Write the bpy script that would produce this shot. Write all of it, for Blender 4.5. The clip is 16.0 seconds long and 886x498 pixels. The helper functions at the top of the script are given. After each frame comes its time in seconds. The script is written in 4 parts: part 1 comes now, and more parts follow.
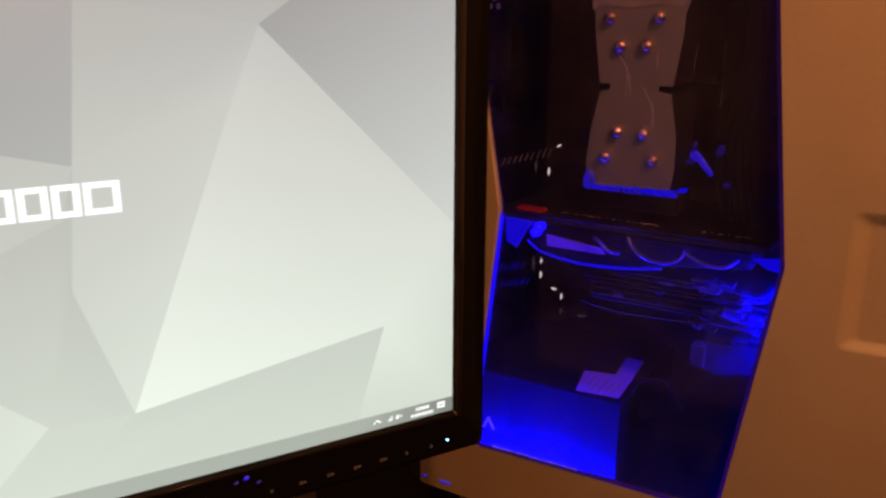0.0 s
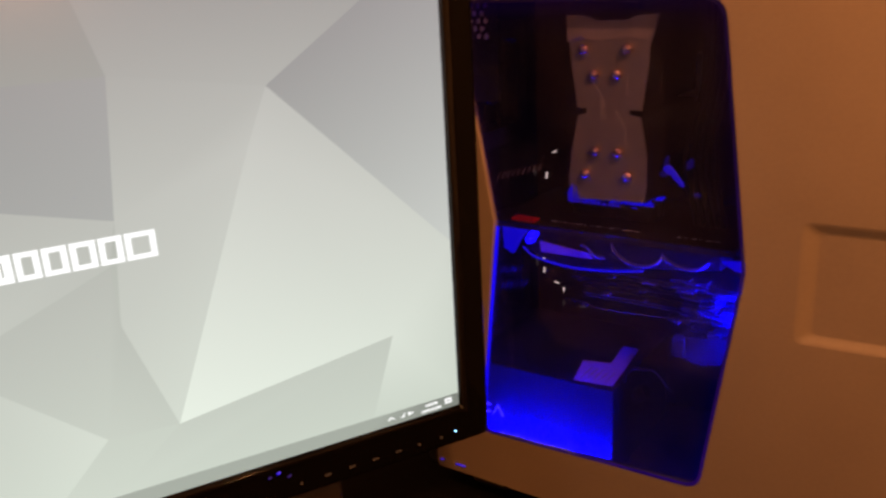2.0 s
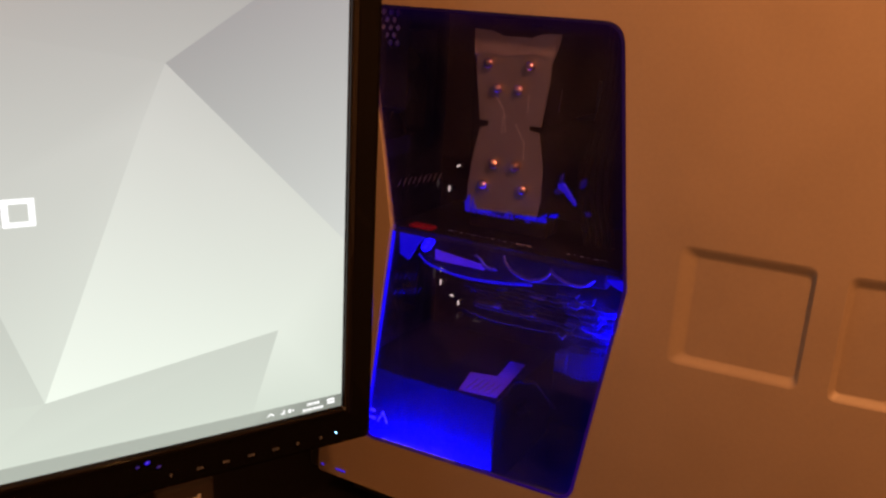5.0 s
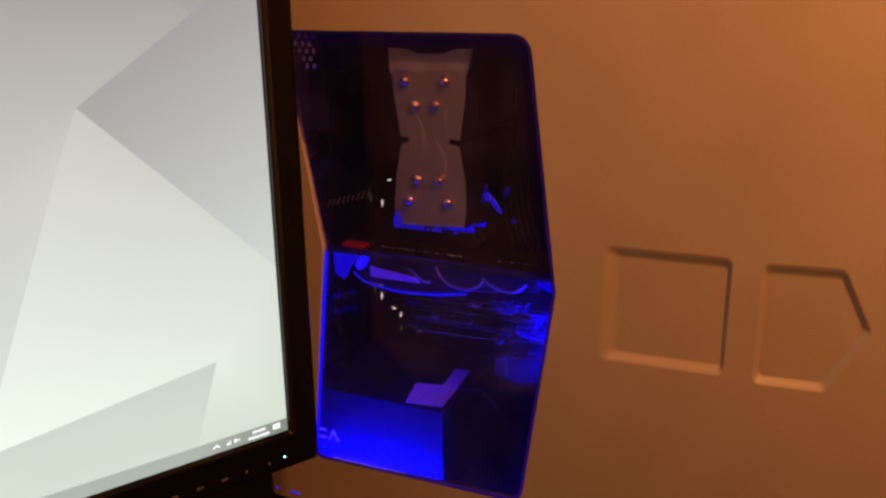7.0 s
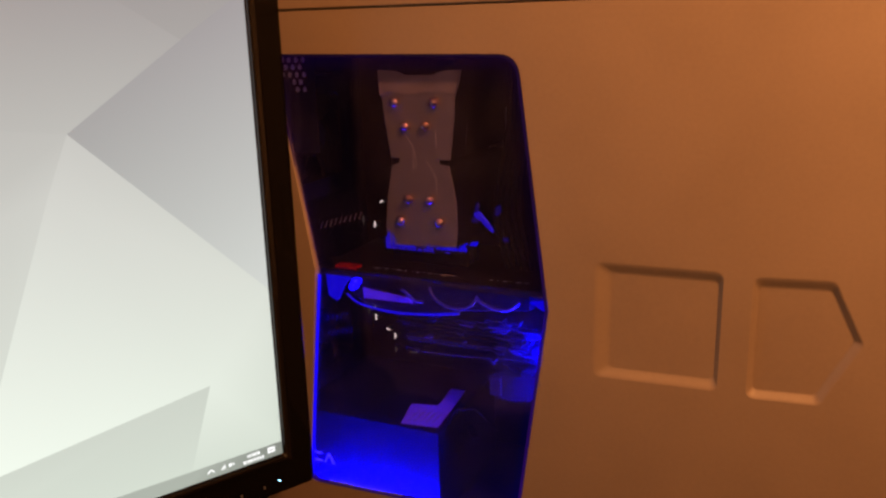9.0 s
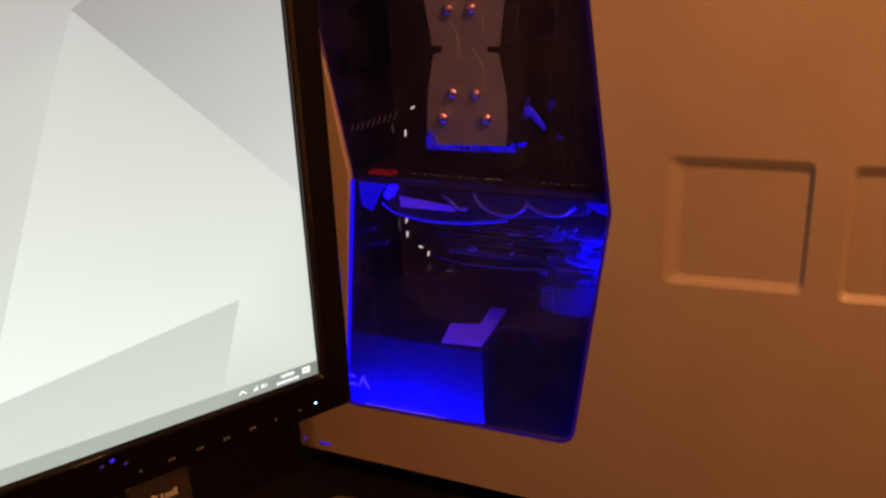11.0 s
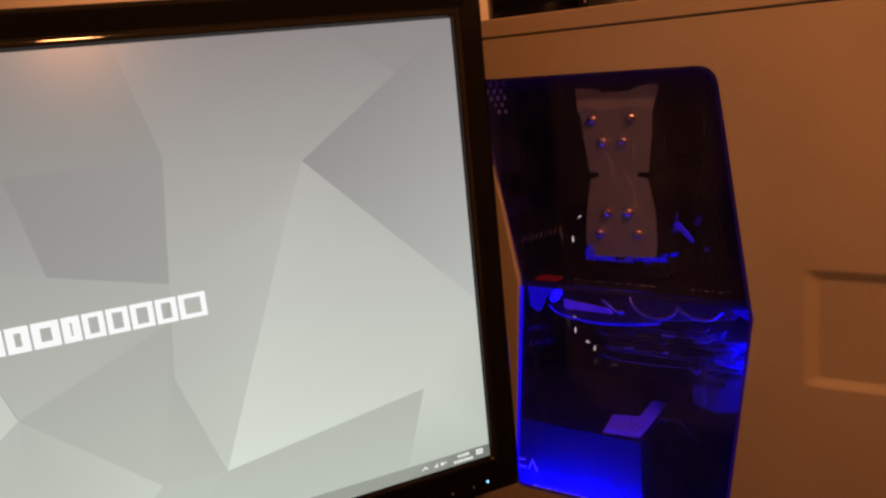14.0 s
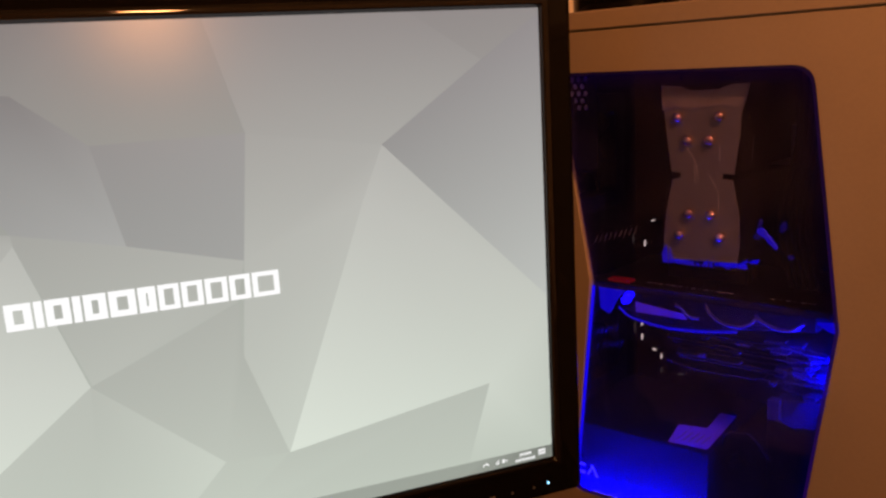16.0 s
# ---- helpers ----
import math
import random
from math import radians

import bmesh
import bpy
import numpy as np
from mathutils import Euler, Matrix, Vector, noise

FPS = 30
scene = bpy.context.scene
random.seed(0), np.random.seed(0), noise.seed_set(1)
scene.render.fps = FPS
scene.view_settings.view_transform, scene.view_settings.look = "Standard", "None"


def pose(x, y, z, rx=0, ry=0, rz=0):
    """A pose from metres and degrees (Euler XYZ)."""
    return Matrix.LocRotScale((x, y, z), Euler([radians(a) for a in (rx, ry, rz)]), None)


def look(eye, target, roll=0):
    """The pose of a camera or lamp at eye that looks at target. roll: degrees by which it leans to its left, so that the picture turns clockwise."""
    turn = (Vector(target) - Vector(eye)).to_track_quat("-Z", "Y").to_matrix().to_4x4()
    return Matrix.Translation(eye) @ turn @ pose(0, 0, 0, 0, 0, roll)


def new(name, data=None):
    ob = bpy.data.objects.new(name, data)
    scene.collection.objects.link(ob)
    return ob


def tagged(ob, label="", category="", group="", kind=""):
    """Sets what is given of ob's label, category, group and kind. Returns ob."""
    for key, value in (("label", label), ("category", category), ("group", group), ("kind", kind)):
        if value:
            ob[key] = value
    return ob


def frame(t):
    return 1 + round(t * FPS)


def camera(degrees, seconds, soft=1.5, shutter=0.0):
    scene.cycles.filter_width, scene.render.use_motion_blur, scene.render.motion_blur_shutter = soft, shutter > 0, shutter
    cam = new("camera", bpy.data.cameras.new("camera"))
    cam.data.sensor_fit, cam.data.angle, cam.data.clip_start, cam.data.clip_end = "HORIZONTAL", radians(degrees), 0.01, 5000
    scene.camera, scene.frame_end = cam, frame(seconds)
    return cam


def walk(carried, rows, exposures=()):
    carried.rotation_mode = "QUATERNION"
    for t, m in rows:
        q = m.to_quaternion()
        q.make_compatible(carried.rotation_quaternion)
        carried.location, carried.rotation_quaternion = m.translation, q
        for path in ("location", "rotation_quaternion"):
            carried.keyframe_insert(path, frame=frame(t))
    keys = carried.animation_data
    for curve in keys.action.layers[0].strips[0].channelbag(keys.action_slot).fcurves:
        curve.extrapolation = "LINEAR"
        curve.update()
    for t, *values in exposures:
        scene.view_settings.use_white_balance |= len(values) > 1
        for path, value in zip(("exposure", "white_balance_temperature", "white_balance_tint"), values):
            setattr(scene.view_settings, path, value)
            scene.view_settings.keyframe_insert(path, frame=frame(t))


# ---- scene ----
cam = camera(55.53, 16.0, soft=2.4, shutter=0.5)
# seconds, eye in metres, turn in degrees
PATH = [
    (0, 0.0000, -0.0000, 1.1500, 73.891, -0.246, 7.289),
    (0.5, -0.0002, -0.0283, 1.1677, 72.484, -0.270, 9.283),
    (1, 0.0030, -0.0413, 1.1748, 71.708, 0.114, 10.489),
    (1.5, 0.0145, -0.0420, 1.1827, 71.363, 1.393, 10.507),
    (2, 0.0411, -0.0556, 1.2112, 71.527, 2.968, 9.007),
    (2.5, 0.0635, -0.0719, 1.2156, 73.666, 2.052, 5.504),
    (3, 0.0576, -0.0487, 1.1930, 73.171, -1.606, 4.112),
    (5.5, 0.0576, -0.0691, 1.1945, 73.285, -3.044, 4.637),
    (6, 0.0698, -0.0728, 1.2055, 72.758, -1.263, 3.253),
    (6.5, 0.0773, -0.0649, 1.2049, 73.121, -0.040, 1.652),
    (7, 0.0801, -0.0691, 1.2085, 73.449, 0.707, 0.451),
    (7.5, 0.0826, -0.0684, 1.2084, 74.277, 1.476, 0.157),
    (8, 0.0849, -0.0781, 1.2095, 75.019, 1.606, 0.371),
    (10.5, 0.0599, -0.0303, 1.1791, 73.241, 1.512, -0.945),
    (11, 0.0469, -0.0154, 1.1594, 70.911, 2.370, -0.035),
    (11.5, 0.0540, -0.0249, 1.1605, 72.190, 3.140, 0.027),
    (12, 0.0431, -0.0446, 1.1820, 77.294, 3.563, 4.289),
    (12.5, 0.0588, -0.0770, 1.2243, 81.305, 4.591, 8.016),
    (13, 0.0678, -0.1009, 1.2233, 80.478, 7.347, 13.223),
    (13.5, 0.0801, -0.1118, 1.2164, 77.847, 6.613, 13.126),
    (14, 0.0785, -0.1090, 1.2067, 77.281, 5.500, 12.361),
    (14.5, 0.0605, -0.1118, 1.2040, 77.786, 3.075, 13.831),
    (15, 0.0724, -0.1071, 1.1950, 78.157, 3.038, 14.739),
    (15.5, 0.0672, -0.1038, 1.1931, 78.197, 3.099, 16.009),
    (16, 0.0576, -0.1065, 1.1932, 78.025, 3.221, 16.485),
]
EXPOSURES = [(0, 0.36), (1.5, 0.38), (2.0, 0.24), (2.5, 0.14), (3.0, 0.36), (5.5, 0.42), (8.0, 0.39), (11.5, 0.45), (12.5, 0.18), (13.0, 0.08), (13.5, -0.06), (14.5, 0.0), (16, 0.03)]
walk(cam, [(t, pose(x, y, z, rx, ry, rz)) for t, x, y, z, rx, ry, rz in PATH], EXPOSURES)

# the computer case's side panel stands in the plane y = 0 of CASE, the monitor's screen in the plane y = 0 of MON
CASE = pose(0.2491, 0.5389, 0, 0, 0, -24.81)
MON = pose(-0.3164, 0.4154, 0, 0, 0, 37.30)

# ---- world and lamps ----
world = bpy.data.worlds.new("world")
scene.world = world
world.use_nodes = True
world.node_tree.nodes["Background"].inputs["Color"].default_value = (0.10, 0.045, 0.018, 1)
world.node_tree.nodes["Background"].inputs["Strength"].default_value = 0.05


def lamp(name, kind, m, watts, colour, size=0.1, size_y=0.0, spread=180):
    data = bpy.data.lights.new(name, kind)
    data.energy, data.color = watts, colour
    if kind == "AREA":
        data.shape, data.size, data.size_y = "RECTANGLE", size, size_y or size
        data.spread = radians(spread)
    else:
        data.shadow_soft_size = size
    ob = new(name, data)
    ob.matrix_world = m
    return ob


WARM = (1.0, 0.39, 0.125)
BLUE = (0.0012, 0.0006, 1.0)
# unseen warm lamps: two set from shadows and screen glow, one fills the wall
lamp("upper_lamp", "POINT", CASE @ pose(0.33, -0.43, 1.66), 31.0, WARM, 0.03)
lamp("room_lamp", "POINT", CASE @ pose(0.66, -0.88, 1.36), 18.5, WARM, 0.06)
lamp("wall_fill", "POINT", CASE @ pose(-1.15, -0.12, 1.75), 8.0, (1.0, 0.36, 0.15), 0.06)
# the light strips in the case: along the window's lower edge, up its front end, and at its back end
lamp("strip_light_low", "AREA", CASE @ look((-0.30, 0.024, 0.728), (-0.30, 0.046, 0.744)), 4.4, BLUE, 0.15, 0.008)
lamp("strip_light_front", "AREA", CASE @ look((-0.368, 0.040, 0.935), (-0.20, 0.07, 0.955)), 1.9, BLUE, 0.01, 0.05, 130)
lamp("strip_light_back", "AREA", CASE @ look((-0.078, 0.030, 0.935), (-0.16, 0.06, 0.905)), 0.9, BLUE, 0.01, 0.05, 120)

# ---- materials ----


def material(name, colour, rough=0.5, metal=0.0, grain=0.0, scale=60.0, bump=0.0, coat=0.0, blotch=0.0):
    m = bpy.data.materials.new(name)
    m.use_nodes = True
    nt = m.node_tree
    b = nt.nodes["Principled BSDF"]
    b.inputs["Base Color"].default_value = (*colour, 1)
    b.inputs["Roughness"].default_value = rough
    b.inputs["Metallic"].default_value = metal
    b.inputs["Coat Weight"].default_value = coat
    b.inputs["Coat Roughness"].default_value = 0.06
    if grain or bump or blotch:
        geo = nt.nodes.new("ShaderNodeTexCoord")
        fine = nt.nodes.new("ShaderNodeTexNoise")
        fine.inputs["Scale"].default_value, fine.inputs["Detail"].default_value = scale, 4.0
        wide = nt.nodes.new("ShaderNodeTexNoise")
        wide.inputs["Scale"].default_value, wide.inputs["Detail"].default_value = max(scale * 0.04, 2.0), 3.0
        nt.links.new(geo.outputs["Object"], fine.inputs["Vector"])
        nt.links.new(geo.outputs["Object"], wide.inputs["Vector"])
        last = None
        for tex, amount in ((fine, grain), (wide, blotch)):
            if not amount:
                continue
            ramp = nt.nodes.new("ShaderNodeMapRange")
            ramp.inputs["From Min"].default_value, ramp.inputs["From Max"].default_value = 0.3, 0.7
            ramp.inputs["To Min"].default_value, ramp.inputs["To Max"].default_value = 1 - amount, 1 + amount
            nt.links.new(tex.outputs["Fac"], ramp.inputs["Value"])
            mix = nt.nodes.new("ShaderNodeVectorMath")
            mix.operation = "SCALE"
            if last:
                nt.links.new(last, mix.inputs[0])
            else:
                mix.inputs[0].default_value = colour
            nt.links.new(ramp.outputs["Result"], mix.inputs["Scale"])
            last = mix.outputs["Vector"]
        if last:
            nt.links.new(last, b.inputs["Base Color"])
        if bump:
            bn = nt.nodes.new("ShaderNodeBump")
            bn.inputs["Strength"].default_value, bn.inputs["Distance"].default_value = bump, 0.0006
            nt.links.new(fine.outputs["Fac"], bn.inputs["Height"])
            nt.links.new(bn.outputs["Normal"], b.inputs["Normal"])
        rr = nt.nodes.new("ShaderNodeMapRange")
        rr.inputs["To Min"].default_value, rr.inputs["To Max"].default_value = max(rough - 0.06, 0.02), rough + 0.06
        nt.links.new(wide.outputs["Fac"], rr.inputs["Value"])
        nt.links.new(rr.outputs["Result"], b.inputs["Roughness"])
    return m


def glowing(name, colour, strength, base=(0.02, 0.02, 0.02)):
    m = material(name, base, 0.4)
    b = m.node_tree.nodes["Principled BSDF"]
    b.inputs["Emission Color"].default_value = (*colour, 1)
    b.inputs["Emission Strength"].default_value = strength
    return m


def acrylic(name, tint, ior=1.49):
    """Smoked acrylic sheet: lets tinted light straight through, mirrors by its gloss."""
    m = bpy.data.materials.new(name)
    m.use_nodes = True
    nt = m.node_tree
    nt.nodes.clear()
    out = nt.nodes.new("ShaderNodeOutputMaterial")
    mix = nt.nodes.new("ShaderNodeMixShader")
    clear = nt.nodes.new("ShaderNodeBsdfTransparent")
    clear.inputs["Color"].default_value = (*tint, 1)
    gloss = nt.nodes.new("ShaderNodeBsdfGlossy")
    gloss.inputs["Roughness"].default_value = 0.03
    fres = nt.nodes.new("ShaderNodeFresnel")
    fres.inputs["IOR"].default_value = ior
    nt.links.new(fres.outputs["Fac"], mix.inputs["Fac"])
    nt.links.new(clear.outputs["BSDF"], mix.inputs[1])
    nt.links.new(gloss.outputs["BSDF"], mix.inputs[2])
    # a faint uneven veil that paints haze and reflections over the sheet
    tc, noise, amount = nt.nodes.new("ShaderNodeTexCoord"), nt.nodes.new("ShaderNodeTexNoise"), nt.nodes.new("ShaderNodeMapRange")
    noise.inputs["Scale"].default_value, noise.inputs["Detail"].default_value = 28.0, 3.0
    for key, value in (("From Min", 0.35), ("From Max", 0.68), ("To Min", 0.004), ("To Max", 0.014)):
        amount.inputs[key].default_value = value
    grey, haze, veiled = nt.nodes.new("ShaderNodeBsdfDiffuse"), nt.nodes.new("ShaderNodeBsdfTranslucent"), nt.nodes.new("ShaderNodeMixShader")
    grey.inputs["Color"].default_value, haze.inputs["Color"].default_value = (0.4, 0.4, 0.45, 1), (0.7, 0.7, 0.8, 1)
    both = nt.nodes.new("ShaderNodeMixShader")
    nt.links.new(grey.outputs["BSDF"], both.inputs[1])
    nt.links.new(haze.outputs["BSDF"], both.inputs[2])
    nt.links.new(tc.outputs["Object"], noise.inputs["Vector"])
    nt.links.new(noise.outputs["Fac"], amount.inputs["Value"])
    nt.links.new(amount.outputs["Result"], veiled.inputs["Fac"])
    nt.links.new(mix.outputs["Shader"], veiled.inputs[1])
    nt.links.new(both.outputs["Shader"], veiled.inputs[2])
    nt.links.new(veiled.outputs["Shader"], out.inputs["Surface"])
    return m


def picture_material(name, strength):
    """A lit screen: the picture's colours from the mesh, under a matt anti-glare coat."""
    m = material(name, (0.012, 0.012, 0.012), 0.23)
    m.node_tree.nodes["Principled BSDF"].inputs["Specular IOR Level"].default_value = 0.27
    nt = m.node_tree
    b = nt.nodes["Principled BSDF"]
    att = nt.nodes.new("ShaderNodeAttribute")
    att.attribute_name = "picture"
    nt.links.new(att.outputs["Color"], b.inputs["Emission Color"])
    b.inputs["Emission Strength"].default_value = strength
    return m


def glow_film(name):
    """Painted haze: emission added to what is seen through the film, strongest at the rim."""
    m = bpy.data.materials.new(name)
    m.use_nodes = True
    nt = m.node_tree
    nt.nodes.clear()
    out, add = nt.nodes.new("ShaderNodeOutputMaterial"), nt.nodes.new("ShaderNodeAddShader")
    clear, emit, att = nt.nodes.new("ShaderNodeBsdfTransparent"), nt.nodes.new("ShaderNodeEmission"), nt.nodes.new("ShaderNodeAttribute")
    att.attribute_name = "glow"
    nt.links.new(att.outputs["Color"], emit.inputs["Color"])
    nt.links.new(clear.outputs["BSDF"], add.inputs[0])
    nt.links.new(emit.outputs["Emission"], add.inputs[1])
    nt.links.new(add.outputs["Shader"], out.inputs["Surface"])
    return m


M = {
    "paint": material("case_paint", (0.184, 0.141, 0.110), 0.5, grain=0.03, scale=300, bump=0.08, blotch=0.05),
    "wall": material("wall_paint", (0.92, 0.85, 0.74), 0.85, grain=0.02, scale=120, bump=0.25, blotch=0.04),
    "ceiling": material("ceiling_paint", (0.75, 0.72, 0.68), 0.9, grain=0.03, scale=150, bump=0.2),
    "carpet": material("carpet", (0.22, 0.17, 0.13), 0.95, grain=0.25, scale=400, bump=0.6, blotch=0.1),
    "desk": material("desk_laminate", (0.003, 0.0025, 0.0025), 0.7, grain=0.25, scale=90, bump=0.05, blotch=0.15),
    "gloss": material("black_gloss_plastic", (0.003, 0.0025, 0.0025), 0.06),
    "lip": material("polished_black_plastic", (0.006, 0.005, 0.005), 0.05),
    "matt": material("black_matt_plastic", (0.008, 0.0075, 0.0075), 0.5, grain=0.1, scale=200, bump=0.1),
    "inside": material("black_steel", (0.021, 0.021, 0.024), 0.55, grain=0.1, scale=200, blotch=0.1),
    "cooler": material("nickel_plate", (0.275, 0.295, 0.325), 0.5, metal=0.2, grain=0.1, scale=80, blotch=0.06),
    "flange": material("brushed_nickel", (0.42, 0.42, 0.42), 0.5, metal=0.2, grain=0.15, scale=120, blotch=0.1),
    "copper": material("copper", (1.0, 0.76, 0.62), 0.25, metal=1.0),
    "chrome": material("bright_metal", (0.9, 0.9, 0.9), 0.18, metal=1.0),
    "pcb": material("circuit_board", (0.045, 0.040, 0.036), 0.45, grain=0.2, scale=150, blotch=0.2),
    "psu": material("psu_paint", (0.012, 0.012, 0.020), 0.5, grain=0.08, scale=250, bump=0.1, blotch=0.1),
    # the case's blue light is mixed into the colours of plastic and resin
    "plastic": material("blue_lit_plastic", (0.022, 0.022, 0.060), 0.4, grain=0.05, scale=100),
    "resin": material("blue_lit_resin", (0.035, 0.035, 0.17), 0.45, grain=0.2, scale=220, blotch=0.2),
    # white paper with the blue light put into its colour
    "paper": material("blue_lit_label", (0.34, 0.19, 0.95), 0.6, grain=0.03, scale=100),
    "ink": material("grey_ink", (0.25, 0.25, 0.26), 0.6),
    "print": material("white_print", (0.8, 0.8, 0.8), 0.5),
    "icon": glowing("icon_glow", (0.8, 0.75, 0.7), 0.004, (0.06, 0.055, 0.05)),
    "red": material("red_plastic", (0.55, 0.02, 0.015), 0.4),
    "cable": material("black_cable", (0.010, 0.009, 0.009), 0.85),
    # unseen walls, toned down so that less light bounces back
    "low_bounce_wall": material("low_bounce_paint", (0.42, 0.37, 0.31), 0.85, grain=0.03, scale=120, bump=0.2, blotch=0.05),
    # sticker colour carries the blue light that falls on it
    "sticker": material("blue_lit_sticker", (0.30, 0.16, 0.95), 0.5, grain=0.05, scale=120),
    "dim_blue": glowing("dim_blue_light", (0.02, 0.005, 1.0), 0.5),
    "dim_light": glowing("faint_blue_light", (0.02, 0.003, 1.0), 0.08),
    # cable colour holds the strips' blue light
    "sleeve": material("blue_lit_cable", (0.16, 0.14, 0.50), 0.14, metal=0.5),
    "smoked": acrylic("smoked_acrylic", (0.72, 0.68, 0.78), 1.43),
    "haze_glow": glow_film("haze_glow"),
    "edge": glowing("painted_edge_glow", (0.13, 0.0, 1.0), 0.10, (0.008, 0.006, 0.02)),
    "edge_low": glowing("painted_edge_glow_low", (0.004, 0.0, 1.0), 0.8, (0.01, 0.01, 0.03)),
    "led": glowing("blue_led", (0.004, 0.001, 1.0), 4.0),
    "soft_glow": glowing("soft_blue_glow", (0.004, 0.001, 1.0), 0.75),
    "power": glowing("power_led", (0.25, 0.6, 1.0), 6.0),
    "white_light": glowing("white_glint_glow", (1.0, 0.86, 0.66), 1.1),
    "faint_light": glowing("faint_glint_glow", (1.0, 0.8, 0.62), 0.05),
    "badge": material("grey_badge", (0.018, 0.013, 0.013), 0.45, grain=0.1, scale=150),
    "picture": picture_material("screen_picture", 1.0),
}

M["gloss"].node_tree.nodes["Principled BSDF"].inputs["Specular IOR Level"].default_value = 0.11
M["lip"].node_tree.nodes["Principled BSDF"].inputs["Specular IOR Level"].default_value = 1.0

M["desk"].node_tree.nodes["Principled BSDF"].inputs["Specular IOR Level"].default_value = 0.03
for key in ("psu", "inside", "pcb", "plastic", "resin"):
    M[key].node_tree.nodes["Principled BSDF"].inputs["Specular IOR Level"].default_value = 0.12
for key in ("edge", "edge_low"):
    M[key].node_tree.nodes["Principled BSDF"].inputs["Specular IOR Level"].default_value = 0.0
# the rim's edge light is painted as emission: brighter towards the light strips, and uneven
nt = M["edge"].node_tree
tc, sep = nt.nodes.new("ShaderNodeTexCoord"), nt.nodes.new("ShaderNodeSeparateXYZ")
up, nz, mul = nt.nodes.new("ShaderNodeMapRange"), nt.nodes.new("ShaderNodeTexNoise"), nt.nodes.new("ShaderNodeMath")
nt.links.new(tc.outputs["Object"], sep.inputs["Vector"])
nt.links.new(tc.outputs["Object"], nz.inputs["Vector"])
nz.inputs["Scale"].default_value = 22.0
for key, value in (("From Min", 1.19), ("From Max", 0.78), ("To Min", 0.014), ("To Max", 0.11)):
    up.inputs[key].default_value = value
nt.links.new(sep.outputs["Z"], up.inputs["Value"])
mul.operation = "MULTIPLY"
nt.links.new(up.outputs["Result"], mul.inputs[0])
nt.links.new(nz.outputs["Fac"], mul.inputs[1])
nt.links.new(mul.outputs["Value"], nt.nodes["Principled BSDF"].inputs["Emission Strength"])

# ---- shapes ----


def finish(name, bm, mat, m=None, parent=None, label="", smooth=False):
    bmesh.ops.recalc_face_normals(bm, faces=bm.faces[:])
    mesh = bpy.data.meshes.new(name)
    bm.to_mesh(mesh)
    bm.free()
    if smooth:
        for p in mesh.polygons:
            p.use_smooth = True
    mesh.materials.append(mat)
    ob = new(name, mesh)
    if parent:
        ob.parent = parent
    if m is not None:
        ob.matrix_basis = m
    if label:
        ob["label"] = label
    return ob


def part(name, bm, mat, parent, label="", smooth=False):
    return finish(name, bm, mat, None, parent, label, smooth)


def thing(name, m, label, category, group="", kind=""):
    ob = new(name)
    ob.empty_display_size = 0.02
    ob.matrix_world = m
    return tagged(ob, label, category, group, kind)


def box(x0, x1, y0, y1, z0, z1, bevel=0.0, seg=2, bm=None):
    made = bmesh.new()
    bmesh.ops.create_cube(made, size=1.0)
    bmesh.ops.scale(made, vec=(x1 - x0, y1 - y0, z1 - z0), verts=made.verts)
    bmesh.ops.translate(made, vec=((x0 + x1) / 2, (y0 + y1) / 2, (z0 + z1) / 2), verts=made.verts)
    if bevel:
        bmesh.ops.bevel(made, geom=made.edges[:], offset=bevel, segments=seg, affect="EDGES", profile=0.5)
    return merge(bm, made)


def merge(bm, made):
    if bm is None:
        return made
    mesh = bpy.data.meshes.new("joined")
    made.to_mesh(mesh)
    made.free()
    bm.from_mesh(mesh)
    bpy.data.meshes.remove(mesh)
    return bm


def rounded(pts, radii, seg=5):
    """A closed outline with its corners rounded."""
    out, n = [], len(pts)
    for i, (p, r) in enumerate(zip(pts, radii)):
        p, a, b = Vector(p), Vector(pts[i - 1]), Vector(pts[(i + 1) % n])
        if r <= 0:
            out.append(tuple(p))
            continue
        da, db = (a - p).normalized(), (b - p).normalized()
        d = r / math.tan(da.angle(db) / 2)
        s, e = p + da * d, p + db * d
        for k in range(seg + 1):
            f = k / seg
            out.append(tuple(s * (1 - f) ** 2 + p * 2 * f * (1 - f) + e * f * f))
    return out


def prism(outline, y0, y1, bevel=0.0, bm=None):
    """An outline in x and z, pushed from y0 to y1."""
    made = bmesh.new()
    f = made.faces.new([made.verts.new((x, y0, z)) for x, z in outline])
    ret = bmesh.ops.extrude_face_region(made, geom=[f])
    bmesh.ops.translate(made, vec=(0, y1 - y0, 0), verts=[v for v in ret["geom"] if isinstance(v, bmesh.types.BMVert)])
    if bevel:
        front = [e for e in made.edges if all(abs(v.co.y - y0) < 1e-6 for v in e.verts)]
        bmesh.ops.bevel(made, geom=front, offset=bevel, segments=2, affect="EDGES", profile=0.5)
    return merge(bm, made)


def ring_prism(outer, inner, y0, y1, bm=None):
    """A frame between two outlines that have the same number of points."""
    made = bmesh.new()
    loops = [[made.verts.new((x, y, z)) for x, z in pts] for pts, y in ((outer, y0), (inner, y0), (inner, y1), (outer, y1))]
    n = len(outer)
    for a, b in ((0, 1), (1, 2), (2, 3), (3, 0)):
        for i in range(n):
            made.faces.new((loops[a][i], loops[a][(i + 1) % n], loops[b][(i + 1) % n], loops[b][i]))
    return merge(bm, made)


